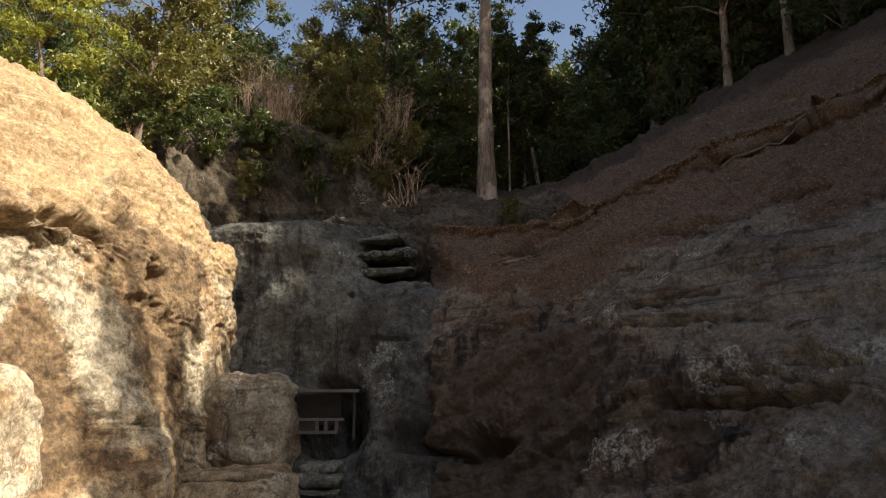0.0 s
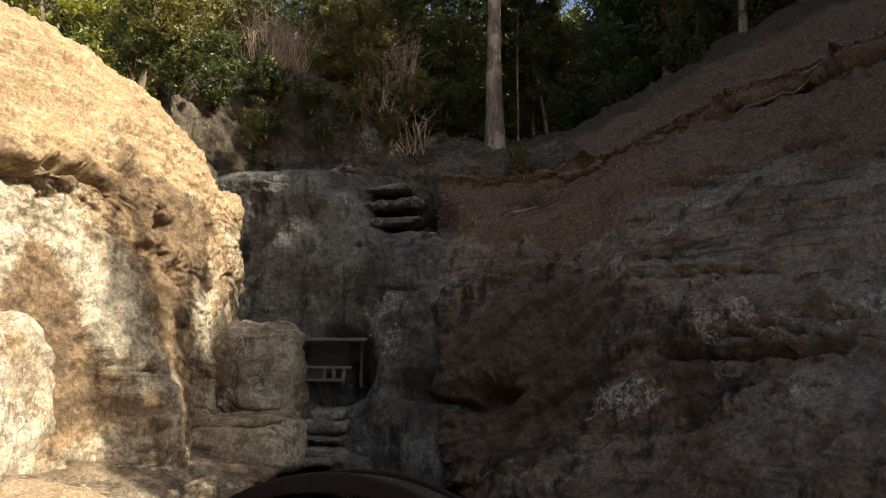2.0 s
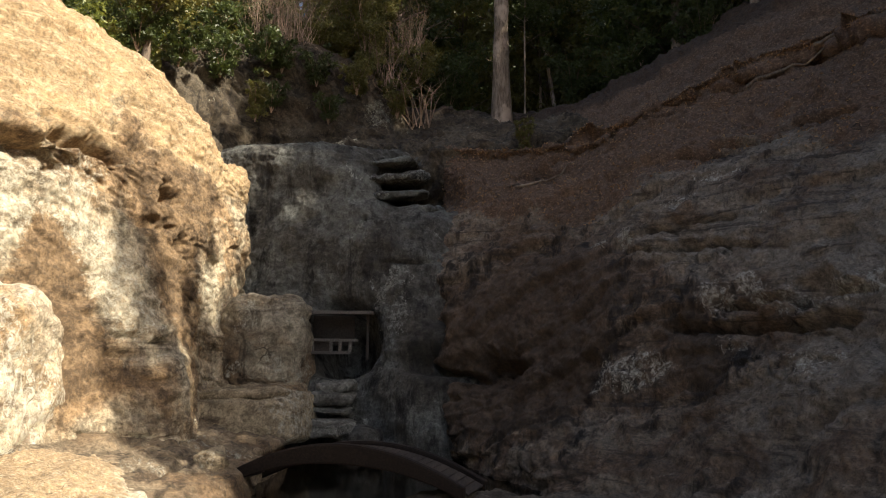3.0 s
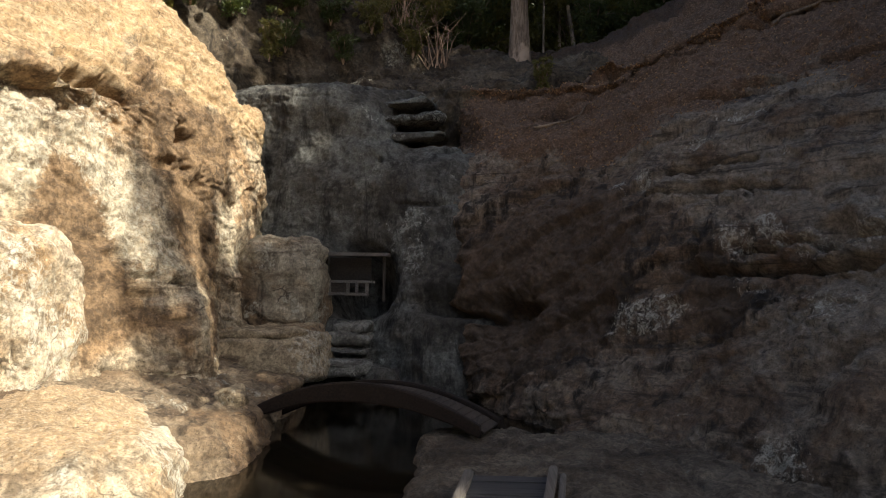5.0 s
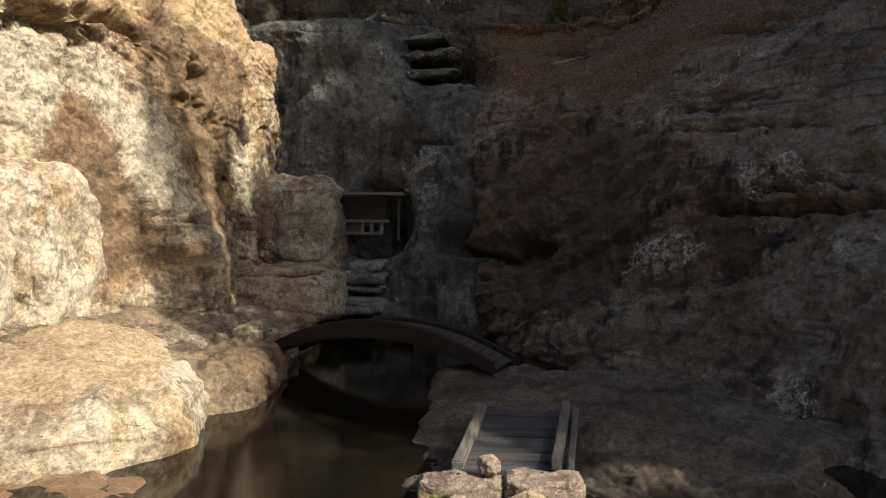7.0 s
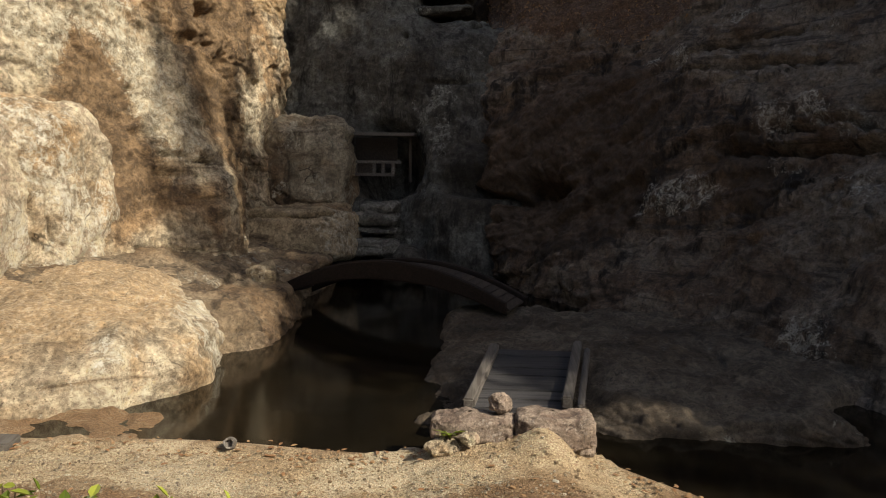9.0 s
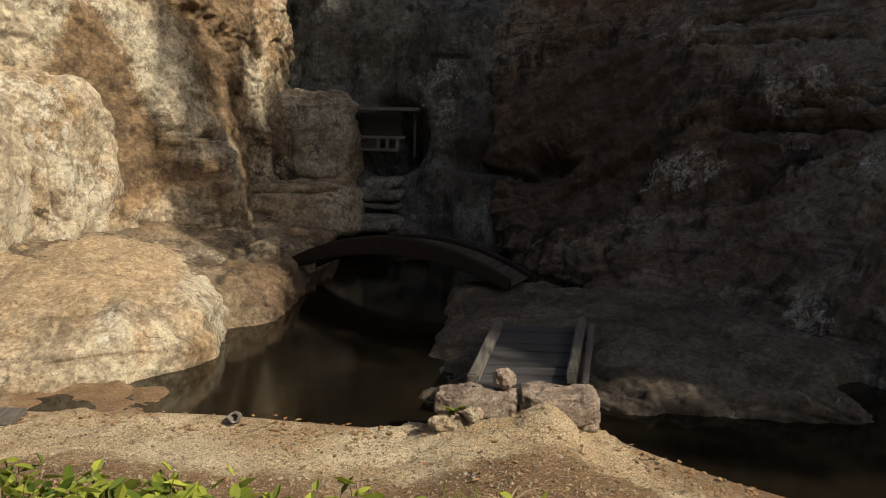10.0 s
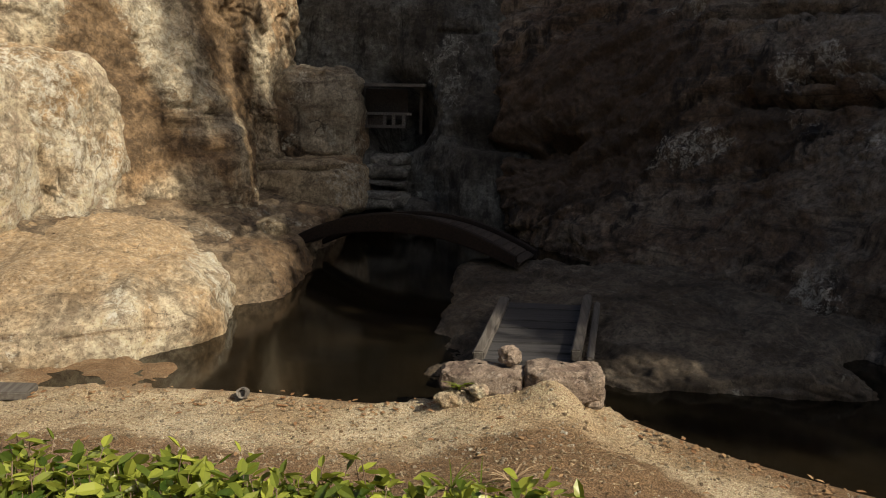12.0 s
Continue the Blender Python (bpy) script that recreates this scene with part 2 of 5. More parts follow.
TWIG = bark_material("dry_twig", (0.27, 0.19, 0.135), (0.14, 0.09, 0.06))
LEAF_DARK = leaf_material("evergreen_leaf", (0.035, 0.055, 0.016), (0.09, 0.115, 0.03))
# brighter copy for trees in the sun: their light is put into the colour
LEAF_LIT = leaf_material("sunlit_broad_leaf", (0.13, 0.16, 0.03), (0.34, 0.35, 0.07))
LEAF_OLIVE = leaf_material("olive_leaf", (0.08, 0.085, 0.022), (0.2, 0.18, 0.05))
LEAF_HEDGE = leaf_material("hedge_leaf", (0.028, 0.068, 0.012), (0.36, 0.40, 0.07), 0.2, 0.3)
LEAF_DRY = leaf_material("fallen_leaf", (0.24, 0.11, 0.05), (0.45, 0.30, 0.16), 0.7, 0.2)


# ---- shape tools ----
def lattice(i, j, k, seed):
    h = (i * 374761393 + j * 668265263 + k * 2147483647 + seed * 974711) & 0xFFFFFFFF
    h = ((h ^ (h >> 13)) * 1274126177) & 0xFFFFFFFF
    return ((h ^ (h >> 16)) & 0xFFFF) / 32767.5 - 1.0


def vnoise(p, seed=0):
    """Smooth value noise in -1..1 at points p (n, 3)."""
    c = np.floor(p).astype(np.int64)
    f = p - c
    f = f * f * f * (f * (f * 6 - 15) + 10)
    out = 0
    for dx in (0, 1):
        for dy in (0, 1):
            for dz in (0, 1):
                w = (f[:, 0] if dx else 1 - f[:, 0]) * (f[:, 1] if dy else 1 - f[:, 1]) * (f[:, 2] if dz else 1 - f[:, 2])
                out = out + w * lattice(c[:, 0] + dx, c[:, 1] + dy, c[:, 2] + dz, seed)
    return out


def fbm(p, seed=0, octaves=4, rough=0.5):
    out, amp = 0, 1.0
    for o in range(octaves):
        out, p, amp = out + amp * vnoise(p + 13.7 * o, seed + o), p * 2.03, amp * rough
    return out


def rock_relief(p, seed, big=0.25, mid=0.12, strata=0.1, fine=0.03, dip=(0.12, 0.16), crack=0.08, bend=0.2, terrace=0.0, beds=1.1):
    """How far a weathered rock face stands out at p: bulges, creases, bedding ledges, pitting.
    terrace: depth of the long undercut ledges, of which there are about `beds` to the metre."""
    warp = np.stack([fbm(p * 0.7 + 31, seed + 5, 2), fbm(p * 0.7 + 57, seed + 6, 2), fbm(p * 0.7 + 83, seed + 7, 2)], 1)
    q = p + bend * warp
    out = big * fbm(q * 0.45, seed, 3)
    out = out + mid * (0.45 - np.abs(fbm(q * 1.15, seed + 11, 4))) * 1.6
    bed = q[:, 2] + dip[0] * q[:, 0] + dip[1] * q[:, 1]
    line = np.stack([bed * 2.3, q[:, 0] * 0.4, q[:, 1] * 0.4], 1)
    step = vnoise(line, seed + 21)
    out = out + strata * np.clip(step * 3.2, -1, 0.6) + strata * 0.5 * np.clip(vnoise(line * 2.7, seed + 22) * 2.5, -1, 0.6)
    if terrace:
        for k, (per, deep) in enumerate(((beds, 1.0), (beds * 2.9, 0.45))):
            h = bed * per + 0.7 * vnoise(np.stack([q[:, 0] * 0.3, q[:, 1] * 0.3, bed * 0.4 + 9 * k], 1), seed + 61 + k)
            u = h - np.floor(h)
            lip = np.clip(u / 0.12, 0, 1) * (1.25 - u)
            gate = np.clip(0.45 + 1.5 * vnoise(q * np.array([0.55, 0.55, 0.9]) + 5 * k, seed + 65 + k), 0, 1)
            out = out + terrace * deep * gate * (lip - 0.5)
    out = out + fine * fbm(p * 5.5, seed + 31, 4, 0.65) + fine * 1.2 * (0.3 - np.abs(fbm(p * 2.9, seed + 35, 3)))
    for k, (stretch, wide) in enumerate((((0.7, 0.7, 1.7), 20), ((1.5, 1.5, 1.1), 15))):
        split = 1 - np.abs(vnoise(q * np.array(stretch) + 7 * k, seed + 41 + k)) * wide
        gate = np.clip(vnoise(q * 0.8 + 3, seed + 45 + k) * 3, 0, 1)
        out = out - crack * np.clip(split, 0, 1) * gate * (1.0 if k == 0 else 0.6)
    return out


def spline(points, n):
    """n points along a Catmull-Rom curve."""
    p = np.array(points, float)
    p = np.vstack([2 * p[:1] - p[1:2], p, 2 * p[-1:] - p[-2:-1]])
    u = np.linspace(0, len(p) - 3 - 1e-6, n)
    i = u.astype(int)
    f = (u - i)[:, None]
    a, b, c, d = p[i], p[i + 1], p[i + 2], p[i + 3]
    return 0.5 * (2 * b + (c - a) * f + (2 * a - 5 * b + 4 * c - d) * f ** 2 + (3 * b - a - 3 * c + d) * f ** 3)


def shifted(curve, dx, dy, dz):
    return [(x + dx, y + dy, z + dz) for x, y, z in curve]


def loft(curves, nu, nv):
    """A grid (nv, nu, 3) through curves that run left to right, the top one first."""
    cols = np.stack([spline(c, nu) for c in curves])
    return np.stack([spline(cols[:, i], nv) for i in range(nu)], 1)


def grid_normals(g):
    du, dv = np.gradient(g, axis=1), np.gradient(g, axis=0)
    n = np.cross(dv, du)
    return n / np.maximum(np.linalg.norm(n, axis=2, keepdims=True), 1e-9)


def mesh_object(name, verts, faces, material, smooth=True):
    me = bpy.data.meshes.new(name)
    me.from_pydata(verts.tolist() if isinstance(verts, np.ndarray) else verts, [], faces.tolist() if isinstance(faces, np.ndarray) else faces)
    for m in material if isinstance(material, (list, tuple)) else [material]:
        me.materials.append(m)
    if smooth:
        me.polygons.foreach_set("use_smooth", [True] * len(me.polygons))
    me.update()
    return new(name, me)


def grid_faces(nv, nu):
    i = np.arange(nv * nu).reshape(nv, nu)
    return np.stack([i[:-1, :-1], i[1:, :-1], i[1:, 1:], i[:-1, 1:]], -1).reshape(-1, 4)


def spread(p, spots):
    """A sum of soft spots (centre, radii, strength) at points p."""
    out = np.zeros(len(p))
    for c, r, k in spots:
        d = (((p - np.array(c)) / np.array(r if isinstance(r, tuple) else (r, r, r))) ** 2).sum(1)
        out += k * np.exp(-d)
    return out


def paint(ob, **layers):
    for key, values in layers.items():
        ob.data.attributes.new(key, "FLOAT", "POINT").data.foreach_set("value", np.asarray(values, dtype=np.float32))


def rock_sheet(name, curves, nu, nv, material, seed, dents=(), crusts=(), tones=(), soil=(), smooth=0.45, clods=1.0, ragged=0.5, **relief):
    """A rock face lofted over a few curves, roughened, with dents (centre, radii, depth) pressed in.
    soil: (from, to, side) in shares of the height, where earth covers the upper part."""
    g = loft(curves, nu, nv)
    n = grid_normals(g).reshape(-1, 3)
    p = g.reshape(-1, 3)
    out = rock_relief(p, seed, **relief)
    v = np.repeat(np.linspace(0, 1, nv), nu)
    earth = np.zeros(len(p))
    if soil:
        edge_v = v + 0.06 * fbm(p * 0.8, seed + 71, 4)
        earth = 1 - np.clip((edge_v - soil[0]) / (soil[1] - soil[0]), 0, 1)
        out = out * (1 - smooth * earth) + clods * earth * (0.09 * fbm(p * 1.9, seed + 72, 5, 0.6) + 0.05 * np.abs(fbm(p * 5, seed + 73, 3)))
    for c, r, depth in dents:
        d = (((p - np.array(c)) / np.array(r)) ** 2).sum(1)
        near = d < 12
        d[near] *= np.clip(1 + ragged * fbm(p[near] * 3.1, seed + 81, 4, 0.6), 0.25, 2.5)
        out = out - depth * np.exp(-d ** 2)
    ob = mesh_object(name, p + n * out[:, None], grid_faces(nv, nu), material)
    paint(ob, crust=spread(p, crusts), tone=spread(p, tones), soil=earth)
    return ob


def ball_grid(nu, nv):
    a, b = np.meshgrid(np.linspace(0, 2 * math.pi, nu, endpoint=False), np.linspace(0.001, math.pi - 0.001, nv))
    return np.stack([np.sin(b) * np.cos(a), np.sin(b) * np.sin(a), np.cos(b)], -1)


def boulder(name, centre, radii, material, seed, square=0.75, turn=0.0, lean=(0, 0), size=120, zoom=1.0, **relief):
    """A rounded boulder: a squared ball, roughened, its origin at its foot."""
    g = ball_grid(size, size // 2)
    s = np.sign(g) * np.abs(g) ** square
    p = s.reshape(-1, 3) * np.array(radii)
    n = g.reshape(-1, 3) / np.array(radii)
    n /= np.linalg.norm(n, axis=1, keepdims=True)
    w = p + np.array(centre)
    p = p + n * rock_relief(w * zoom, seed, **relief)[:, None] / zoom
    p[:, 0] += lean[0] * p[:, 2]
    p[:, 1] += lean[1] * p[:, 2]
    nv, nu = size // 2, size
    i = np.arange(nv * nu).reshape(nv, nu)
    j = np.roll(i, -1, 1)
    faces = np.stack([i[:-1], i[1:], j[1:], j[:-1]], -1).reshape(-1, 4)
    low = p[:, 2].min()
    p[:, 2] -= low
    ob = mesh_object(name, p, faces, material)
    paint(ob, soil=np.clip((g.reshape(-1, 3)[:, 2] - 0.3) * 1.2, 0, 0.6) if max(radii) > 1.4 else np.zeros(len(p)), crust=(0.4 if max(radii) > 1.4 else 0.9) * np.clip(fbm(w * 0.9, seed + 3, 3) + 0.35, 0, 1) * float(max(radii) > 0.5), tone=0.5 + 0.8 * fbm(w * 0.7, seed + 4, 2))
    ob.matrix_basis = pose(centre[0], centre[1], centre[2] + low, 0, 0, turn)
    return ob


def part(name, bm, material, parent, label=""):
    """Links a bmesh as one mesh object under a thing or a part."""
    me = bpy.data.meshes.new(name)
    bm.to_mesh(me)
    bm.free()
    me.materials.append(material)
    ob = new(name, me)
    ob.parent = parent
    return tagged(ob, label)


def box_bm(sx, sy, sz, m=None, bevel=0.01, rough=0.0, cuts=0):
    """A box sized sx, sy, sz about its middle, its edges broken and its faces worn."""
    bm = bmesh.new()
    bmesh.ops.create_cube(bm, size=1, matrix=Matrix.Diagonal((sx, sy, sz, 1)))
    if cuts:
        bmesh.ops.subdivide_edges(bm, edges=bm.edges[:], cuts=cuts, use_grid_fill=True)
    if bevel:
        bmesh.ops.bevel(bm, geom=[e for e in bm.edges if e.calc_face_angle(0) > 0.5], offset=bevel, segments=2, affect="EDGES")
    if rough:
        for v in bm.verts:
            v.co += rough * noise.noise_vector(v.co * 6 + Vector((sx * 9, sy * 7, sz * 5)))
    if m:
        bm.transform(m)
    return bm


def tube_rows(points, radii, sides=8):
    """Rings of vertices and faces along a line of points."""
    verts, faces = [], []
    for k, (p, r) in enumerate(zip(points, radii)):
        p = Vector(p)
        ahead = Vector(points[min(k + 1, len(points) - 1)]) - Vector(points[max(k - 1, 0)])
        q = ahead.to_track_quat("Z", "Y")
        for s in range(sides):
            a = 2 * math.pi * s / sides
            verts.append(p + q @ Vector((r * math.cos(a), r * math.sin(a), 0)))
        if k:
            for s in range(sides):
                a, b = (k - 1) * sides + s, (k - 1) * sides + (s + 1) % sides
                faces.append((a, b, b + sides, a + sides))
    return verts, faces


# ---- ground ----
def shore(x):
    """How far ahead the near bank reaches at x."""
    return 4.86 + 0.05 * np.sin(x * 2.3) + 0.3 * np.exp(-((x - 0.25) / 0.5) ** 2) - 0.58 * np.clip((x - 0.5) / 0.85, 0, 1) - 0.55 * np.clip(x - 1.35, 0, 6)


def ease(t):
    t = np.clip(t, 0, 1)
    return t * t * (3 - 2 * t)


def ground_height(p):
    x, y = p[:, 0], p[:, 1]
    s = shore(x) - y
    bank = 0.05 + 0.3 * ease(s / 2.2) + 0.035 * fbm(p * 1.4, 3, 3) * ease(s / 0.4 + 0.4)
    bank = bank + 0.02 * (0.4 - np.abs(fbm(p * np.array([2.2, 5.5, 1]), 8, 4, 0.6))) + 0.012 * fbm(p * 9, 9, 3, 0.6)
    mound = 0.17 * np.exp(-(((x - 0.34) / 0.17) ** 2 + ((y - 4.62) / 0.2) ** 2)) + 0.15 * np.exp(-(((x - 0.05) / 0.55) ** 2 + ((y - 4.75) / 0.32) ** 2))
    bed = -0.75 + 0.1 * fbm(p * 0.8, 4, 3)
    z = np.where(s > 0, bank + mound, 0.05 + (bed - 0.05) * ease(-s / 0.9))
    mud = 0.015 + 0.05 * fbm(p * 3.1, 14, 5, 0.6) - 0.8 * ease((x + 2.6) / 0.6) - 0.6 * ease((y - 5.5) / 0.35)
    z = np.maximum(z, mud)
    hill = 7.6 * ease((y - 15.5) / 4.5) + 16.0 * ease((y - 24) / 45)
    lat, far = 0.5 * x + 0.866 * y, 0.866 * x - 0.5 * y
    side = 9.0 * ease((lat - 5.2) / 6) * ease((far - 3.5) / 4)
    side = np.maximum(side, 9.0 * ease((x - 10) / 6) * ease((y - 1) / 6))
    west = 6.0 * ease((-7.5 - x) / 5) * ease((y - 6.5) / 5)
    return z + np.maximum(np.maximum(hill, side), west)


xs = np.concatenate([-np.geomspace(600, 6, 30), np.linspace(-5.9, 5.9, 240), np.geomspace(6, 600, 30)])
ys = np.concatenate([-np.geomspace(600, 2, 24), np.linspace(-1.9, 1.9, 30), np.linspace(1.95, 6.6, 200), np.geomspace(6.7, 800, 60)])
gx, gy = np.meshgrid(xs, ys)
ground_p = np.stack([gx, gy, 0 * gx], -1).reshape(-1, 3)
ground_p[:, 2] = ground_height(ground_p)
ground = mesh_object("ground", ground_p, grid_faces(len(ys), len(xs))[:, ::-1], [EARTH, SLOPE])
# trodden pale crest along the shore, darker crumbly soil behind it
# the second factor fades it to the right, painting shade on that end
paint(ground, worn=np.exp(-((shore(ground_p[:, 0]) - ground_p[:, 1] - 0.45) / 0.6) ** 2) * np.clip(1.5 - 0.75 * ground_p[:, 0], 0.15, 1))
far_off = (gy[:-1, :-1] > 9).reshape(-1)
ground.data.polygons.foreach_set("material_index", far_off.astype(np.int32))
tagged(ground, "dry brown soil bank with straw and litter", "ground", kind="structure")

water_xs, water_ys = np.linspace(-9, 9, 60), np.linspace(2.5, 15, 50)
gx, gy = np.meshgrid(water_xs, water_ys)
water = mesh_object("water", np.stack([gx, gy, 0 * gx], -1).reshape(-1, 3), grid_faces(50, 60)[:, ::-1], WATER)
tagged(water, "still dark pond water reflecting the rock", "water", kind="structure")

# ---- rock faces ----
crest = [(-7.71, 9.2, 7.46), (-6.93, 10, 7.28), (-6.36, 11.2, 7.22), (-5.76, 12, 6.98), (-5.14, 12.8, 6.66), (-4.74, 13.6, 6.18), (-4.61, 14.2, 5.49)]
lip = [(-6.5, 7.7, 4.59), (-5.84, 8.6, 4.73), (-5.5, 9.5, 4.82), (-5.21, 10.3, 4.88), (-4.87, 11.35, 4.98), (-4.53, 12.6, 5.07), (-4.4, 13.75, 4.77)]
belly = [(-6.43, 7.95, 3.88), (-5.91, 8.85, 4.09), (-5.51, 9.65, 4.23), (-5.17, 10.35, 4.26), (-4.7, 11.15, 4.07), (-4.36, 12.2, 3.98), (-4.26, 13.45, 3.76)]
knee = [(-6.1, 7.8, 2.62), (-5.6, 8.7, 2.69), (-5.24, 9.5, 2.67), (-4.92, 10.2, 2.64), (-4.46, 11, 2.61), (-4.34, 12.4, 2.59), (-4.24, 13.4, 2.53)]
foot = [(-5.54, 7.4, 1.2), (-5.13, 8.3, 1.15), (-4.83, 9.1, 1.13), (-4.52, 9.7, 1.14), (-3.96, 10.5, 1.2), (-4.29, 12.5, 1.44), (-4.1, 13.5, 1.54)]
curves = [crest, lip, belly, knee, foot]
curves = [c + [(c[-1][0] - 0.05, c[-1][1] + 1.0, c[-1][2]), (c[-1][0] - 0.4, c[-1][1] + 2.4, c[-1][2])] for c in curves]
curves = [shifted(curves[0], -5, 3.5, -0.3), shifted(curves[0], -1.6, 1.2, 0.1)] + curves + [shifted(curves[-1], 0.12, -0.15, -1.2)]
left_dents = [((-4.62, 10.3, 2.05), (0.2, 0.2, 0.035), 0.22), ((-4.4, 10.7, 1.95), (0.16, 0.2, 0.035), 0.2), ((-5.0, 10.0, 2.95), (0.12, 0.2, 0.03), 0.2), ((-4.44, 11.7, 4.38), (0.22, 0.35, 0.2), 0.45), ((-6.22, 11, 6.74), (0.3, 0.3, 0.13), 0.35),
              ((-4.99, 10.2, 4.77), (0.5, 0.7, 0.17), 0.75), ((-5.48, 9.2, 4.46), (0.55, 0.6, 0.2), 0.75),
              ((-4.22, 12, 3.66), (0.16, 0.3, 0.9), 0.3), ((-4.98, 10, 2.33), (0.12, 0.2, 0.06), 0.15),
              ((-4.58, 10.2, 1.8), (0.18, 0.25, 0.06), 0.18), ((-4.55, 11.2, 3.82), (0.35, 0.4, 0.1), 0.18)]
rock = rock_sheet("rock_cliff", curves, 480, 400, ROCK_SUN, 1, left_dents, soil=(0.36, 0.46), smooth=0.1, clods=0.5, ragged=0.65,
                  crusts=[((-5.9, 9.0, 3.7), (0.45, 0.5, 0.9), 1.2), ((-5.18, 9.9, 3.54), (0.7, 0.8, 0.5), 1.0), ((-4.79, 10.4, 2.81), (0.6, 0.7, 0.6), 0.7), ((-4.23, 12.8, 2.89), (0.25, 0.6, 0.6), 0.9), ((-4.65, 10.6, 2.11), (0.5, 0.6, 0.4), 0.7), ((-5.42, 9.2, 4.24), (0.4, 0.5, 0.2), 0.8), ((-5.11, 10.2, 4.39), (0.4, 0.6, 0.18), 0.9)],
                  tones=[((-5.9, 9.0, 3.7), (0.4, 0.45, 1.0), 1.6), ((-4.6, 12.3, 4.4), (0.45, 0.8, 0.7), -1.5), ((-4.4, 12.0, 3.4), (0.25, 0.5, 0.8), -1.2), ((-5.3, 9.5, 3.3), (0.25, 0.35, 0.6), -1.2), ((-5.0, 9.6, 2.0), (0.25, 0.4, 0.7), -1.3), ((-4.9, 11.5, 5.0), (0.6, 0.7, 0.25), -0.8), ((-5.18, 9.9, 3.54), (0.8, 0.9, 0.6), 0.9), ((-4.75, 10.4, 2.34), (0.8, 0.8, 0.8), 0.6), ((-5.25, 9.5, 2.75), (0.4, 0.6, 1.3), -1.7), ((-4.34, 11.5, 2.89), (0.25, 0.5, 1.0), -1.3), ((-4.96, 9.9, 1.61), (0.7, 0.7, 0.5), -0.8), ((-4.36, 11.8, 4.01), (0.5, 0.7, 0.6), -0.9), ((-4.76, 10.9, 4.47), (0.6, 0.6, 0.3), -0.8), ((-4.38, 11.4, 2.8), (0.25, 0.36, 0.8), -0.8), ((-4.09, 12.8, 2.89), (0.3, 0.7, 0.7), 0.9)],
                  big=0.12, mid=0.035, strata=0.03, fine=0.035, crack=0.07, terrace=0.05, beds=1.6, dip=(0.3, 0.1))
tagged(rock, "sunlit tan sandstone cliff with pale lichen and hollows", "cliff", kind="structure")

top = [(-5.4, 16.4, 6.35), (-4.31, 16.2, 6.37), (-3.11, 16, 6.35), (-2.13, 16.3, 6.3), (-1.16, 17.4, 6.55), (-0.06, 17.6, 6.21), (1.37, 18, 6.19)]
mid = [(-5.07, 16, 5.21), (-4.14, 15.8, 5.17), (-2.99, 15.6, 5.13), (-1.92, 15.4, 5.09), (-1.11, 16.9, 5.39), (0.08, 16.6, 5.2), (1.28, 17, 5.27)]
waist = [(-4.74, 15.6, 3.91), (-3.94, 15.3, 3.87), (-2.82, 15, 3.89), (-1.77, 14.8, 4.21), (-0.97, 14.9, 4.29), (0.19, 15.2, 4.33), (1.44, 16, 4.45)]
low = [(-4.48, 15.2, 2.71), (-3.8, 15, 2.7), (-2.74, 14.8, 2.69), (-1.69, 14.5, 2.68), (-0.9, 14.2, 2.66), (0.17, 14.3, 2.67), (1.32, 15, 2.7)]
foot = [(-4.21, 14.6, 1.29), (-3.57, 14.4, 1.3), (-2.55, 14.1, 1.32), (-1.57, 13.8, 1.24), (-0.83, 13.4, 1.26), (0.16, 13.4, 1.16), (1.23, 14.4, 1.1)]
curves = [shifted(top, 0, 3.2, 0.3), top, mid, waist, low, foot, shifted(foot, 0, -0.6, -2.0)]
back_dents = [((-2.24, 14.4, 2.05), (0.66, 1.4, 0.62), 1.3), ((-2.35, 14.2, 1.6), (0.5, 1.0, 0.2), 0.5), ((-0.38, 16.6, 5.33), (0.95, 2.6, 0.5), 1.5), ((-0.96, 14.8, 3.58), (0.5, 0.8, 0.05), 0.12),
              ((-1.89, 15, 4.54), (0.06, 0.4, 0.06), 0.25), ((-0.04, 13.4, 1.64), (1.0, 1.2, 0.25), 0.5)]
rock = rock_sheet("rock_recess", curves, 250, 270, ROCK_GREY_SHADE, 2, back_dents, ragged=0.12,
                  crusts=[((-1.12, 14.3, 2.45), (0.35, 0.6, 0.6), 0.9), ((-2.53, 14.8, 3.13), (0.4, 0.6, 0.4), 0.5), ((-1.67, 13.4, 0.43), (0.12, 0.4, 0.2), 1.4), ((-2.21, 15.4, 4.73), (0.35, 0.6, 0.45), 0.6)],
                  tones=[((-2.34, 15.4, 4.85), (0.5, 1, 0.6), 1.6), ((-3.77, 15.5, 4.26), (0.3, 1, 1.0), 0.4), ((-0.24, 13.5, 1.84), (0.6, 1, 0.8), -1.2), ((-1.63, 14.7, 3.57), (0.5, 1, 0.4), -0.8)],
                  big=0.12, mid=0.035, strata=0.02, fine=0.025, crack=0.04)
tagged(rock, "shaded grey rock recess with carved niche", "cliff", kind="structure")

top = [(-6.92, 16.5, 8.26), (-6.46, 17.8, 8.98), (-5.51, 19, 9.61), (-4.22, 19.5, 9.89), (-2.6, 19.5, 9.22), (-1.32, 19.5, 8.22), (-0.06, 19.8, 8.07), (1.54, 20, 8.1), (3.57, 20.5, 8.63)]
foot = [(-5.97, 16.5, 6.52), (-5.25, 18.6, 7.05), (-3.95, 18.8, 7.06), (-2.46, 18.8, 7.17), (-1.25, 18.6, 7.12), (-0.06, 18.3, 6.97), (1.39, 18.2, 7.05), (3.22, 18.6, 7.63)]
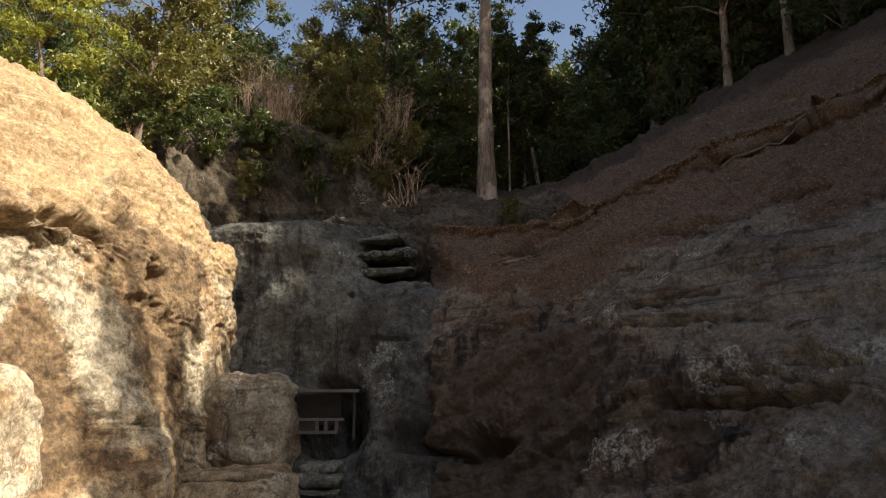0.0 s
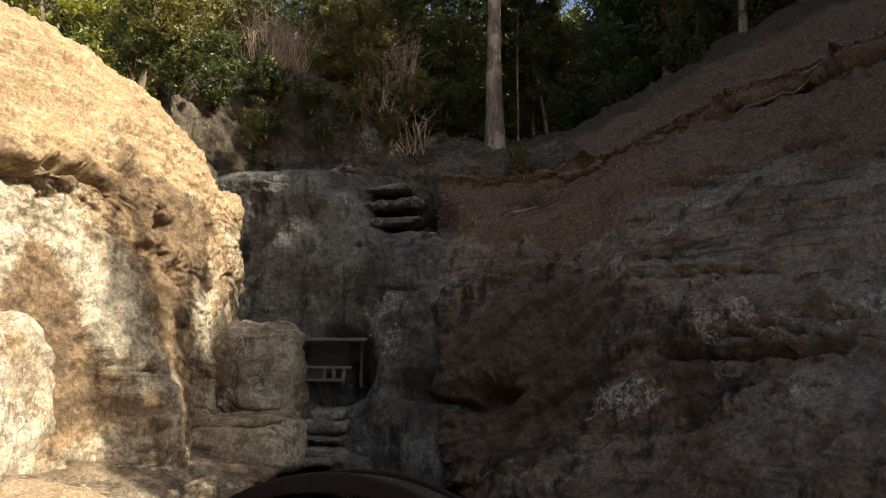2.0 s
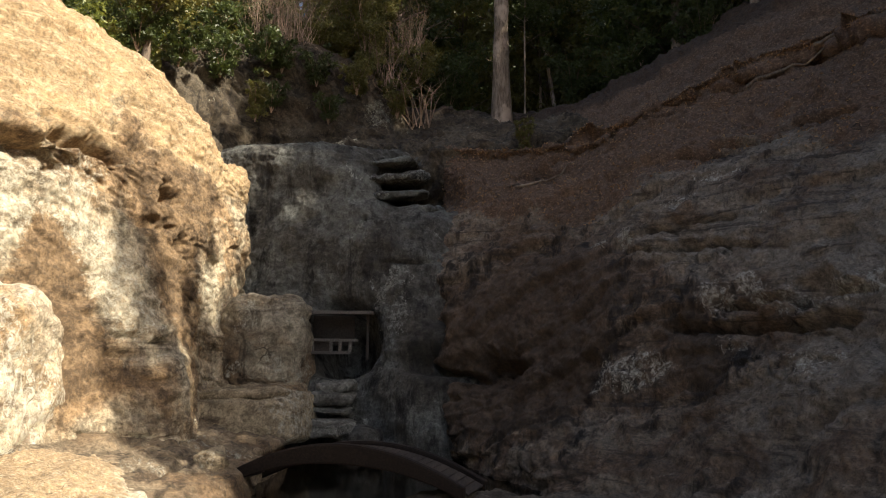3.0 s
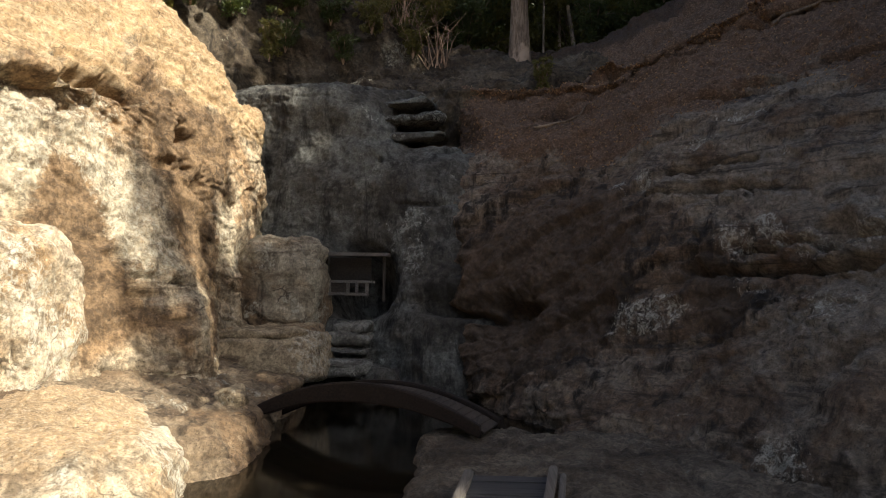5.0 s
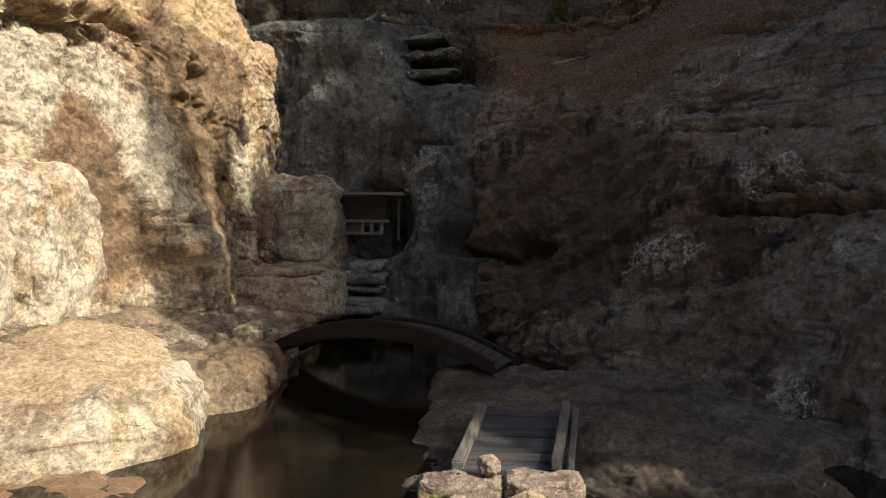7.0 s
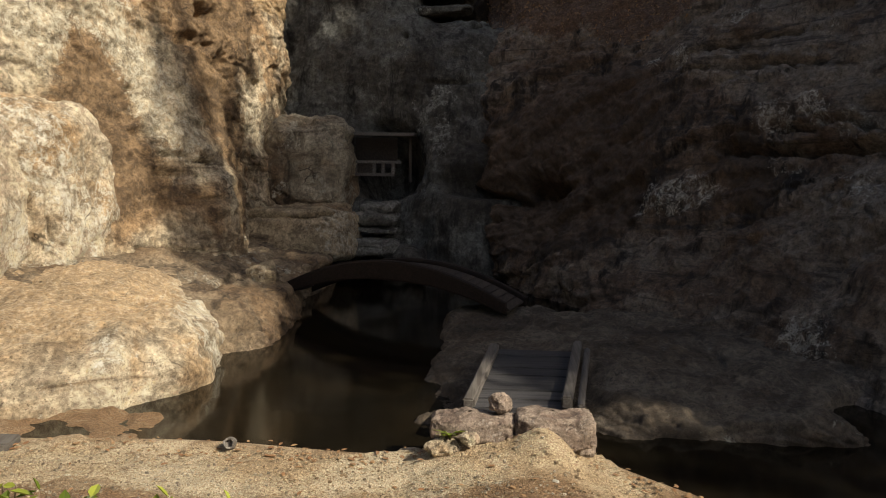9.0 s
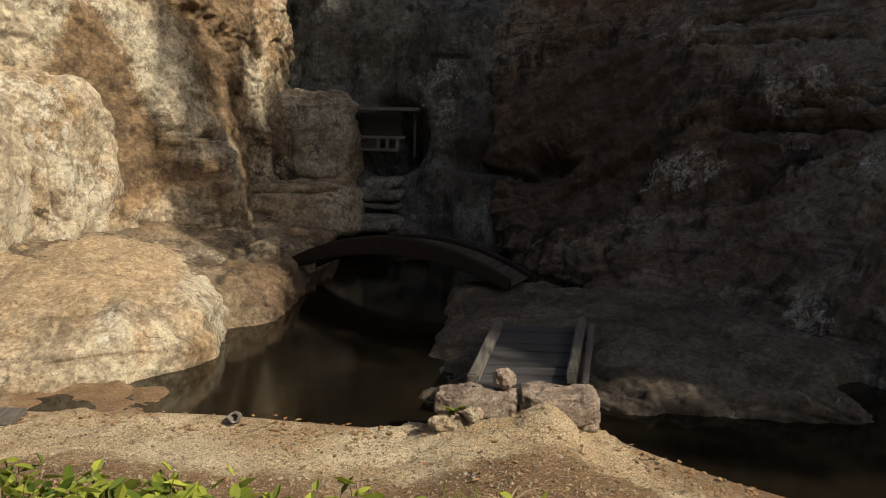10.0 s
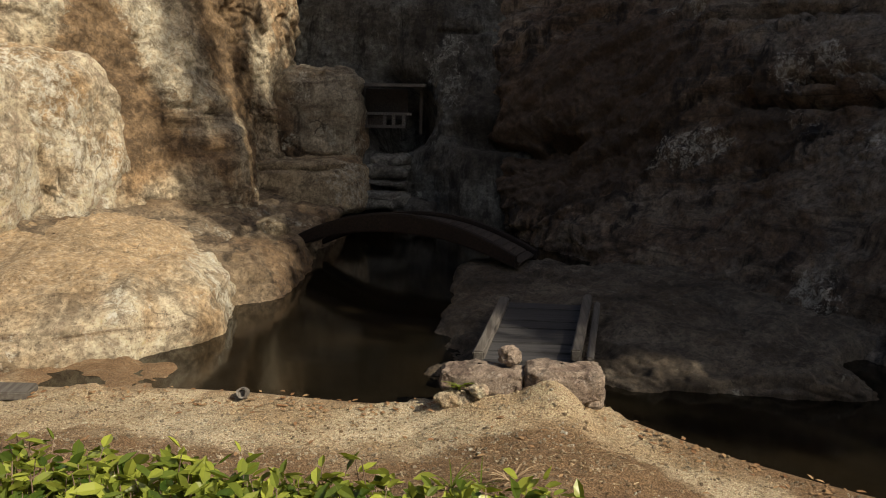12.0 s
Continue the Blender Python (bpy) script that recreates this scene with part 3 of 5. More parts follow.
curves = [shifted(top, 0, 8, 0.2), shifted(top, 0, 1.2, 0.3), top, foot, shifted(foot, 0, -1.1, -0.5), shifted(foot, 0, -1.1, -2.2)]
# the strong crust spot paints a sunlit patch on the bluff
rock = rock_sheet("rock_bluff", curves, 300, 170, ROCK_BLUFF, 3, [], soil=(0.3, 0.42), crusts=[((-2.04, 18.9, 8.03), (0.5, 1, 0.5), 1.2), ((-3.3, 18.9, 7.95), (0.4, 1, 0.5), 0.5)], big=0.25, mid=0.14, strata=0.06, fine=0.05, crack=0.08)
tagged(rock, "shaded lichened rock bluff below the wood", "cliff", kind="structure")

far_crest = [(-1.49, 22, 8.83), (1.14, 21.5, 8.67), (3.16, 20, 8.6), (4.9, 19, 9.25), (6.28, 18.3, 9.89), (8.06, 17, 10.63), (10.17, 15.2, 11.13), (12.2, 13.8, 11.63)]
ridge = [(-0.54, 17.3, 6.56), (1.24, 16.3, 6.3), (2.69, 15.6, 6.34), (3.81, 15, 6.73), (5.4, 14.2, 7.39), (6.7, 13.2, 7.67), (7.85, 12, 7.89), (9.29, 10.8, 8.1)]
slope = [(0.2, 15.8, 5.3), (1.13, 15, 5.01), (2.41, 14.2, 4.97), (3.4, 13.6, 5.18), (4.76, 12.8, 5.51), (5.9, 11.9, 5.77), (6.95, 10.9, 6.01), (8.22, 9.8, 6.29)]
edge = [(-0.16, 15, 4.24), (1.25, 13.9, 3.92), (2.19, 13.1, 3.91), (3.08, 12.5, 4.12), (4.24, 11.6, 4.34), (5.21, 10.7, 4.51), (6.05, 9.7, 4.6), (7.11, 8.7, 4.77)]
face = [(-0.15, 14.1, 2.66), (1.14, 13, 2.61), (1.98, 12.1, 2.57), (2.74, 11.4, 2.63), (3.69, 10.4, 2.73), (4.43, 9.4, 2.81), (5.06, 8.4, 2.92), (5.82, 7.4, 3.05)]
low = [(-0.14, 13.4, 1.16), (1.05, 12.3, 1.15), (1.8, 11.3, 1.14), (2.42, 10.4, 1.14), (3.19, 9.3, 1.24), (3.76, 8.3, 1.33), (4.28, 7.4, 1.46), (4.88, 6.5, 1.62)]
foot = [(0.27, 12.5, 0.18), (0.87, 11, 0.17), (1.36, 9.8, 0.24), (1.9, 8.9, 0.22), (2.39, 7.9, 0.2), (2.79, 7, 0.17), (3.13, 6.3, -0.01), (3.57, 5.6, 0.05)]
curves = [far_crest, shifted(ridge, 0.1, 0.7, 0.02), ridge, shifted(ridge, 0.0, 0.02, -0.22), slope, edge, face, low, foot]
curves = [[(c[0][0] - 0.55, c[0][1] + 1.6, c[0][2])] + c + [(c[-1][0] + 2.6, c[-1][1] - 5, c[-1][2]), (c[-1][0] + 5, c[-1][1] - 11, c[-1][2])] for c in curves]
curves = [shifted(curves[0], 1.5, 5, 0.4)] + curves + [shifted(curves[-1], 0, -0.3, -1.0)]
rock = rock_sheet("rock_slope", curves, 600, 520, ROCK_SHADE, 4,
                  [((1.71, 14.8, 5.57), (0.7, 0.8, 0.1), 0.35), ((6.07, 13.6, 7.34), (0.9, 0.9, 0.12), 0.3), ((4.56, 9.4, 2.68), (0.3, 0.4, 0.25), 0.3), ((0.65, 13.2, 1.46), (1.2, 1.0, 0.3), 0.25), ((3.63, 11.6, 3.48), (0.5, 0.6, 0.06), 0.2),
                   ((0.06, 13.4, 1.42), (0.6, 0.9, 0.09), 0.4), ((0.94, 13.1, 1.6), (0.5, 0.9, 0.09), 0.4),
                   *(((5.32 + 0.41 * i, 14.0 - 0.28 * i, 7.0 + 0.135 * i), (0.36, 0.5, 0.085), 0.4) for i in range(6)),
                   *(((3.55 + 0.3 * i, 14.95 - 0.25 * i, 6.47 + 0.03 * i), (0.24, 0.4, 0.09), 0.4) for i in range(3)),
                   *(((1.3 + 0.32 * i, 15.85 - 0.05 * i, 5.54 + 0.13 * i), (0.24, 0.5, 0.08), 0.4) for i in range(4)),
                   *(((2.9 + 0.28 * i, 11.6 - 0.24 * i, 3.41), (0.25, 0.4, 0.06), 0.3) for i in range(5)),
                   *(((3.14 + 0.28 * i, 10.31 - 0.26 * i, 2.2 + 0.04 * i), (0.26, 0.4, 0.07), 0.3) for i in range(6)),
                   ((3.59, 12, 3.78), (0.35, 0.6, 0.06), 0.3), ((4.02, 11.6, 3.88), (0.4, 0.6, 0.06), 0.3), ((3.88, 10.1, 2.56), (0.3, 0.5, 0.06), 0.3), ((4.25, 9.7, 2.65), (0.35, 0.5, 0.06), 0.32), ((4.7, 9.1, 2.72), (0.35, 0.5, 0.06), 0.3),
                   ((4.36, 12.9, 5.28), (0.4, 0.7, 0.07), 0.32), ((5.01, 12.4, 5.46), (0.45, 0.7, 0.07), 0.32), ((5.9, 11.9, 5.82), (0.45, 0.7, 0.07), 0.3), ((2.78, 15.4, 6.35), (0.4, 0.6, 0.08), 0.35)],
                  crusts=[((2.47, 12.7, 3.54), (0.14, 0.4, 0.22), 2.0), ((2.91, 10.7, 1.65), (0.22, 0.4, 0.2), 2.0), ((4.01, 10.1, 2.83), (0.12, 0.3, 0.2), 1.9), ((4.97, 8.5, 2.9), (0.2, 0.3, 0.2), 1.6), ((4.36, 12, 4.66), (0.35, 0.5, 0.08), 1.4), ((2.86, 12.3, 3.7), (0.1, 0.3, 0.25), 1.7), ((2.54, 12.4, 3.1), (0.12, 0.4, 0.2), 0.9), ((1.64, 12.6, 2.73), (0.15, 0.4, 0.3), 0.9), ((3.66, 10.4, 2.59), (0.2, 0.3, 0.25), 1.4), ((4.27, 9.5, 2.64), (0.35, 0.4, 0.25), 0.7),
                          ((2.55, 10.9, 1.47), (0.3, 0.4, 0.25), 1.6), ((2.08, 11.4, 1.42), (0.35, 0.5, 0.3), 1.9), ((3.75, 12.1, 4.25), (0.4, 0.5, 0.2), 0.8), ((4.86, 8.9, 2.7), (0.6, 0.5, 0.2), 0.9), ((4.08, 8.6, 1.79), (0.4, 0.5, 0.3), 0.7), ((2.92, 7.3, 0.37), (0.25, 0.4, 0.4), 1.1), ((3.6, 9.9, 1.89), (0.3, 0.4, 0.25), 0.8), ((2.86, 7.8, 0.92), (0.4, 0.4, 0.15), 0.9)],
                  # first three tones paint the trees' shade on the far crest
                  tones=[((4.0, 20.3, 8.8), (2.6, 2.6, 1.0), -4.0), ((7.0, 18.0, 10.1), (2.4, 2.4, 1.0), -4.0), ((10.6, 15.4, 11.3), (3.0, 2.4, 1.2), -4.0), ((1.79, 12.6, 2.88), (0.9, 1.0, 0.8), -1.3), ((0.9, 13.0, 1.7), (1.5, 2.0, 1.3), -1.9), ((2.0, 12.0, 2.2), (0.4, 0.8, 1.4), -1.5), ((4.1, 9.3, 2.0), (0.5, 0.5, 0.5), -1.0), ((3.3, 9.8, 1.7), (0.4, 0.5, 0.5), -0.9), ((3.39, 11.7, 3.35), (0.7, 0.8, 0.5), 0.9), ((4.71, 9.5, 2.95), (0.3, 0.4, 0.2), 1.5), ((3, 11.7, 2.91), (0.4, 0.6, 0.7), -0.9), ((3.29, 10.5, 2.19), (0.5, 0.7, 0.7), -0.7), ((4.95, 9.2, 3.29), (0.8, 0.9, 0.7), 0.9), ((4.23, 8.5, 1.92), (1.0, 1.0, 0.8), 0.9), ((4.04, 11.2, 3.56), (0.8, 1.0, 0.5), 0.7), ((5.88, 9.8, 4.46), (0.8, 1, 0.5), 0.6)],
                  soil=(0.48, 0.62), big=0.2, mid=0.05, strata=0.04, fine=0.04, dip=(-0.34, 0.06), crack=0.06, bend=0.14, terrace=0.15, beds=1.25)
tagged(rock, "shaded brown rock slope with lichen patches", "cliff", kind="structure")

back = [(-0.57, 9.3, 0.12), (0.33, 9.5, 0.17), (1.34, 9.6, 0.14), (2.5, 9.0, 0.2), (3.1, 7.8, 0.2), (3.45, 6.9, 0.12)]
brow = [(-0.52, 8.3, 0.13), (0.22, 7.9, 0.19), (0.9, 7.6, 0.22), (1.61, 7, 0.26), (2.25, 6.6, 0.24), (2.66, 6.2, 0.13)]
cheek = [(-0.62, 6.8, -0.03), (0.04, 6.4, 0.07), (0.71, 6.3, 0.13), (1.42, 6.1, 0.17), (2.02, 5.9, 0.17), (2.62, 5.75, 0.11)]
hem = [(-0.62, 5.5, -0.09), (-0.04, 5.5, -0.06), (0.64, 5.5, -0.03), (1.29, 5.45, 0.01), (1.89, 5.45, 0.05), (2.64, 5.5, 0.08)]
curves = [back, brow, cheek, hem]
curves = [[(c[0][0] - 0.2, c[0][1] + 0.05, c[0][2] - 0.7)] + c + [(c[-1][0] + 0.3, c[-1][1], c[-1][2] - 0.6)] for c in curves]
curves = [shifted(curves[0], 0, 0.8, -0.4)] + curves + [shifted(curves[-1], 0, -0.15, -0.6)]
rock = rock_sheet("rock_ledge", curves, 320, 190, ROCK_LEDGE, 5, [], big=0.04, mid=0.05, strata=0.02, fine=0.025, crack=0.04, terrace=0.05, beds=3.0, dip=(-0.05, 0.1))
tagged(rock, "low dark rock ledge standing in the pond", "ledge", kind="structure")

against = [(-6.2, 8.7, 0.95), (-5.1, 9.4, 0.9), (-4.4, 10.3, 0.8), (-3.9, 11.3, 0.68), (-3.3, 12.3, 0.6), (-2.5, 13.0, 0.5)]
table = [(-5.5, 7.8, 0.85), (-4.6, 8.6, 0.75), (-3.9, 9.2, 0.62), (-3.4, 9.7, 0.5), (-3.15, 10.3, 0.42), (-2.85, 11.2, 0.35)]
brow = [(-4.6, 6.9, 0.5), (-3.7, 7.5, 0.5), (-3.15, 7.85, 0.46), (-2.78, 8.15, 0.42), (-2.7, 9.0, 0.36), (-2.8, 10.4, 0.27)]
wash = [(-4.4, 6.4, -0.1), (-3.4, 6.95, -0.1), (-2.72, 7.35, -0.1), (-2.38, 7.8, -0.1), (-2.48, 8.8, -0.1), (-2.65, 10.3, -0.1)]
curves = [shifted(against, -0.3, 0.7, 0.25), against, table, brow, wash]
curves = [c + [(c[-1][0], c[-1][1] + 2.2, c[-1][2])] for c in curves] + [shifted(wash + [(-2.65, 12.5, -0.1)], 0, 0, -0.6)]
rock = rock_sheet("rock_shelf", curves, 260, 220, ROCK_MID, 14, [((-3.25, 8.9, 0.45), (0.1, 0.7, 0.3), 0.1)],
                  crusts=[((-3.5, 8.6, 0.5), (0.5, 0.5, 0.3), 0.7), ((-4.6, 8.2, 0.7), (0.5, 0.5, 0.3), 0.5)], big=0.05, mid=0.05, strata=0.02, fine=0.025, crack=0.05, terrace=0.04, beds=4.0)
tagged(rock, "sloping brown rock shelf between the cliff and pond", "ledge", kind="structure")

# ---- boulders ----
BOULDERS = [
    ("boulder", (-4.62, 7.2, -0.05), (1.68, 2.2, 0.78), ROCK_BOULDER, 11, 0.6, "broad low sunlit boulder at the pond's edge"),
    ("boulder", (-5.46, 8.7, 1.52), (0.62, 0.75, 1.15), ROCK_BOULDER, 12, 0.6, "tall pale sunlit boulder with white lichen"),
    ("boulder", (-5.79, 7.6, 1.39), (0.62, 0.8, 1.0), ROCK_BOULDER, 13, 0.7, "rounded pale boulder with white lichen"),
    ("rock_bench", (-3.5, 12.75, 0.72), (1.12, 0.9, 0.42), ROCK_BENCH, 15, 0.45, "low layered rock bench below the cliff"),
    ("rock_bench", (-3.62, 12.9, 1.12), (0.98, 0.95, 0.13), ROCK_BENCH, 16, 0.5, "thin brown rock layer capping the low bench"),
    ("boulder", (-3.6, 14.1, 1.85), (0.84, 0.9, 1.0), ROCK_SHRINE, 48, 0.54, "rounded grey rock block beside the wooden shrine"),
    ("boulder", (-4.6, 13.7, 2.39), (0.4, 0.6, 1.25), ROCK_SUN, 18, 0.66, "pale rock buttress against the cliff"),
    ("rock_slab", (-1.51, 16.85, 6.0), (0.62, 0.9, 0.09), ROCK_GREY_SHADE, 21, 0.5, "thin grey rock layer in the dark cleft"),
    ("rock_slab", (-1.45, 16.75, 5.62), (0.8, 0.9, 0.07), ROCK_GREY_SHADE, 22, 0.5, "thin grey rock layer in the dark cleft"),
    ("rock_slab", (-1.38, 16.65, 5.2), (0.7, 0.9, 0.1), ROCK_GREY_SHADE, 23, 0.5, "thin grey rock layer in the dark cleft"),
    ("rock_slab", (-1.14, 16.5, 4.82), (0.9, 0.9, 0.07), ROCK_GREY_SHADE, 24, 0.5, "thin grey rock layer in the dark cleft"),
    ("rock_step", (-2.17, 13.6, 1.16), (0.3, 0.4, 0.07), ROCK_STEP, 25, 0.36, "worn rock step below the shrine"),
    ("rock_step", (-2.14, 13.4, 0.99), (0.36, 0.4, 0.07), ROCK_STEP, 26, 0.36, "worn rock step below the shrine"),
    ("rock_step", (-2.21, 13.2, 0.8), (0.45, 0.4, 0.08), ROCK_STEP, 27, 0.36, "worn rock step below the shrine"),
    ("rock_step", (-2.31, 12.9, 0.53), (0.62, 0.5, 0.14), ROCK_STEP, 29, 0.4, "worn rock step below the shrine"),
    ("boulder", (-1.6, 12.9, 0.35), (0.34, 0.35, 0.15), ROCK_GREY_SHADE, 28, 0.5, "small pale lichened rock at the back of the pond"),
    ("boulder", (-2.98, 9.3, 0.5), (0.17, 0.22, 0.2), ROCK_BENCH, 19, 0.6, "small upright rock beside the bridge end"),
]
for name, c, r, m, seed, sq, label in BOULDERS:
    small = min(r) < 0.5
    ob = boulder(name, c, r, m, seed, sq, 28 if r[1] > 2 else 0, size=80 if small else 130, big=0.05 if small else 0.13, mid=0.04 if small else 0.06, strata=0.03, fine=0.03, crack=0.05 if small else 0.1)
    if name == "rock_slab":
        ob.matrix_basis = ob.matrix_basis @ pose(0, -0.1 * (seed % 3), 0, 4, -5 - 3 * (seed % 2), 9 * (seed % 3))
    tagged(ob, label, "rock", {"rock_slab": "rock layers in the cleft", "rock_step": "rock steps below the shrine"}.get(name, "rocks round the pond"))

# ---- bridge ----
BR_A, BR_B, BR_C = Vector((-2.9, 9.7, 0.31)), Vector((0.12, 8.7, 0.36)), Vector((0.4, 9.45, 0.3))


def arched(a, b, rise, depth, wide, name, parent, material, label, n=28):
    """A beam from a to b, bent upwards, of that depth and width."""
    bm = bmesh.new()
    across = (b - a).cross(Vector((0, 0, 1))).normalized() * wide / 2
    rings = []
    for i in range(n + 1):
        u = i / n
        p = a.lerp(b, u) + Vector((0, 0, rise * 4 * u * (1 - u)))
        d = depth * (1 - 0.4 * abs(2 * u - 1) ** 1.5)
        ring = []
        for sx, sz in ((1, 0), (1, -0.9), (0.85, -1), (-0.85, -1), (-1, -0.9), (-1, 0), (-0.8, 0.1), (0.8, 0.1)):
            ring.append(bm.verts.new(p + across * sx + Vector((0, 0, d * sz)) + 0.006 * noise.noise_vector(p * 5 + Vector((sx, sz, 0)))))
        rings.append(ring)
    for r, s in zip(rings, rings[1:]):
        for k in range(8):
            bm.faces.new((r[k], r[(k + 1) % 8], s[(k + 1) % 8], s[k]))
    bm.faces.new(rings[0][::-1])
    bm.faces.new(rings[-1])
    return part(name, bm, material, parent, label)


bridge = new("arched_bridge")
bridge.location = (0, 0, 0)
tagged(bridge, "small arched dark wooden footbridge over the pond", "bridge")
over = BR_C - BR_B
arched(BR_A, BR_B, 0.42, 0.22, 0.09, "beam", bridge, WOOD_BLACK, "curved side beam")
arched(BR_A + over, BR_C, 0.42, 0.2, 0.1, "beam", bridge, WOOD_BLACK, "curved side beam")
for i in range(30):
    u = (i + 0.5) / 30
    p = BR_A.lerp(BR_B, u) + Vector((0, 0, 0.42 * 4 * u * (1 - u) - 0.07)) + over / 2
    along = (BR_B - BR_A).normalized()
    slope_z = math.atan2(0.42 * 4 * (1 - 2 * u) + (BR_B - BR_A).z, (BR_B - BR_A).length)
    m = Matrix.Translation(p) @ Matrix.Rotation(math.atan2(along.y, along.x), 4, "Z") @ Matrix.Rotation(-slope_z, 4, "Y")
    part("plank", box_bm((BR_B - BR_A).length / 30 * 1.03, over.length * abs(over.normalized().dot(Vector((-along.y, along.x, 0)))) - 0.2, 0.035, m, 0.006), WOOD_DARK, bridge)

# ---- plank ramp ----
R_NL, R_NR, R_FL, R_FR = Vector((-0.18, 5.15, 0.3)), Vector((0.5, 5.15, 0.34)), Vector((-0, 6.75, 0.31)), Vector((0.75, 6.75, 0.36))
ramp = new("plank_footbridge")
tagged(ramp, "flat weathered plank footbridge with side timbers", "bridge")


def timber(a, b, w, h, name, parent, material, label="", lift=0.0):
    d = b - a
    m = Matrix.Translation((a + b) / 2 + Vector((0, 0, lift))) @ d.to_track_quat("Y", "Z").to_matrix().to_4x4()
    return part(name, box_bm(w, d.length, h, m, 0.012, 0.006, 3), material, parent, label)


timber(R_NL, R_FL, 0.085, 0.09, "side_timber", ramp, WOOD_GREY, "grey weathered side timber", 0.01)
timber(R_NR, R_FR, 0.075, 0.09, "side_timber", ramp, WOOD_GREY, "grey weathered side timber", 0.01)
timber(R_NR + Vector((0.1, 0, 0)), R_FR + Vector((0.08, -0.05, 0)), 0.05, 0.07, "outer_timber", ramp, WOOD_GREY, "", -0.03)
for i in range(8):
    u = (i + 0.5) / 8
    a, b = R_NL.lerp(R_FL, u), R_NR.lerp(R_FR, u)
    m = Matrix.Translation((a + b) / 2 + Vector((0, 0, -0.045 + 0.004 * (i % 3)))) @ pose(0, 0, 0, 0, 0, math.degrees(math.atan2(b.y - a.y, b.x - a.x)) + random.uniform(-0.6, 0.6))
    part("plank", box_bm((b - a).length + 0.02, 1.6 / 8 * 0.95, 0.04, m, 0.006, 0.004, 2), WOOD_PLANK, ramp)

# ---- wooden shrine in the niche ----
shrine = new("wooden_shrine")
tagged(shrine, "small weathered wooden shrine front in a rock niche", "shrine")
S_L, S_R = Vector((-2.94, 14.5, 2.55)), Vector((-1.64, 14.5, 2.49))
wide = S_R.x - S_L.x
PXM = wide / 118


def shrine_bar(name, x0, x1, y0, y1, deep, back=0.0, material=WOOD_GREY):
    """A bar of the front, in steps of one hundred-and-eighteenth of its width."""
    m = Matrix.Translation((S_L.x + PXM * (x0 + x1) / 2, S_L.y + back, S_L.z - PXM * (y0 + y1) / 2))
    part(name, box_bm(PXM * (x1 - x0), deep, PXM * (y1 - y0), m, 0.008, 0.003, 1), material, shrine)


shrine_bar("eave_board", -3, 121, -2, 4, 0.5)
# set-back parts in darker wood, which puts the niche's shade into their colour
shrine_bar("post", 4, 9, 4, 84, 0.06, 0.1, WOOD_DARK)
shrine_bar("post", 108, 113, 4, 84, 0.06, 0.1, WOOD_DARK)
shrine_bar("back_board", 8, 84, 6, 60, 0.03, 0.35, WOOD_DARK)
shrine_bar("rail", 4, 95, 47, 52, 0.14)
shrine_bar("rail", 8, 84, 69, 74, 0.12)
for x in (10, 44, 60, 78):
    shrine_bar("baluster", x, x + 6, 52, 69, 0.06)
shrine_bar("panel", 16, 44, 53, 69, 0.02, 0.04, WOOD_DARK)

# ---- stones on the bank ----
STONES = [
    ("stone_block", (-0.14, 4.8, 0.29), (0.27, 0.12, 0.072), ROCK_STONE, 31, 0.32, "long squared brown stone at the end of the planks"),
    ("stone_block", (0.39, 4.8, 0.3), (0.245, 0.16, 0.1), ROCK_STONE, 32, 0.32, "squared purple-brown stone block at the bank's tip"),
    ("small_stone", (0.04, 4.82, 0.44), (0.06, 0.055, 0.055), ROCK_STONE, 33, 0.8, "small angular grey stone resting on a block"),
    ("pebble", (-0.15, 4.6, 0.27), (0.055, 0.045, 0.035), ROCK_BOULDER, 34, 0.9, "small whitish pebble on the soil bank"),
    ("stone", (0.58, 4.9, 0.16), (0.1, 0.12, 0.1), ROCK_STONE, 35, 0.8, "dark rounded stone under the block"),
    ("stone", (-0.31, 4.62, 0.2), (0.11, 0.07, 0.035), ROCK_BOULDER, 36, 0.8, "flat pale stone with a small plant"),
]
for name, c, r, m, seed, sq, label in STONES:
    tagged(boulder(name, c, r, m, seed, sq, size=110, zoom=4.0, big=0.05, mid=0.04, strata=0.0, fine=0.04, crack=0.05), label, "stone", "stones on the bank")


# ---- trees ----
def leaf_cloud(centres, radii, count, size, rng, flat=0.7):
    """Vertices and faces of many small folded leaves in clumps."""
    which = rng.integers(0, len(centres), count)
    d = rng.normal(size=(count, 3))
    d /= np.linalg.norm(d, axis=1, keepdims=True)
    r = rng.random(count) ** 0.6
    c = centres[which] + d * (r * radii[which])[:, None] * np.array([1, 1, flat])
    a = rng.normal(size=(count, 3)) + np.array([0, 0, -0.3])
    a /= np.linalg.norm(a, axis=1, keepdims=True)
    b = np.cross(a, rng.normal(size=(count, 3)) + 0.6 * np.array([0, 0, 1]))
    b /= np.linalg.norm(b, axis=1, keepdims=True)
    s = size * (0.6 + 0.8 * rng.random(count))[:, None]
    v = np.stack([c - a * s + b * s * 0.3, c - a * s * 0.4 - b * s * 0.55, c + a * s], 1).reshape(-1, 3)
    return v, np.arange(count * 3).reshape(-1, 3)


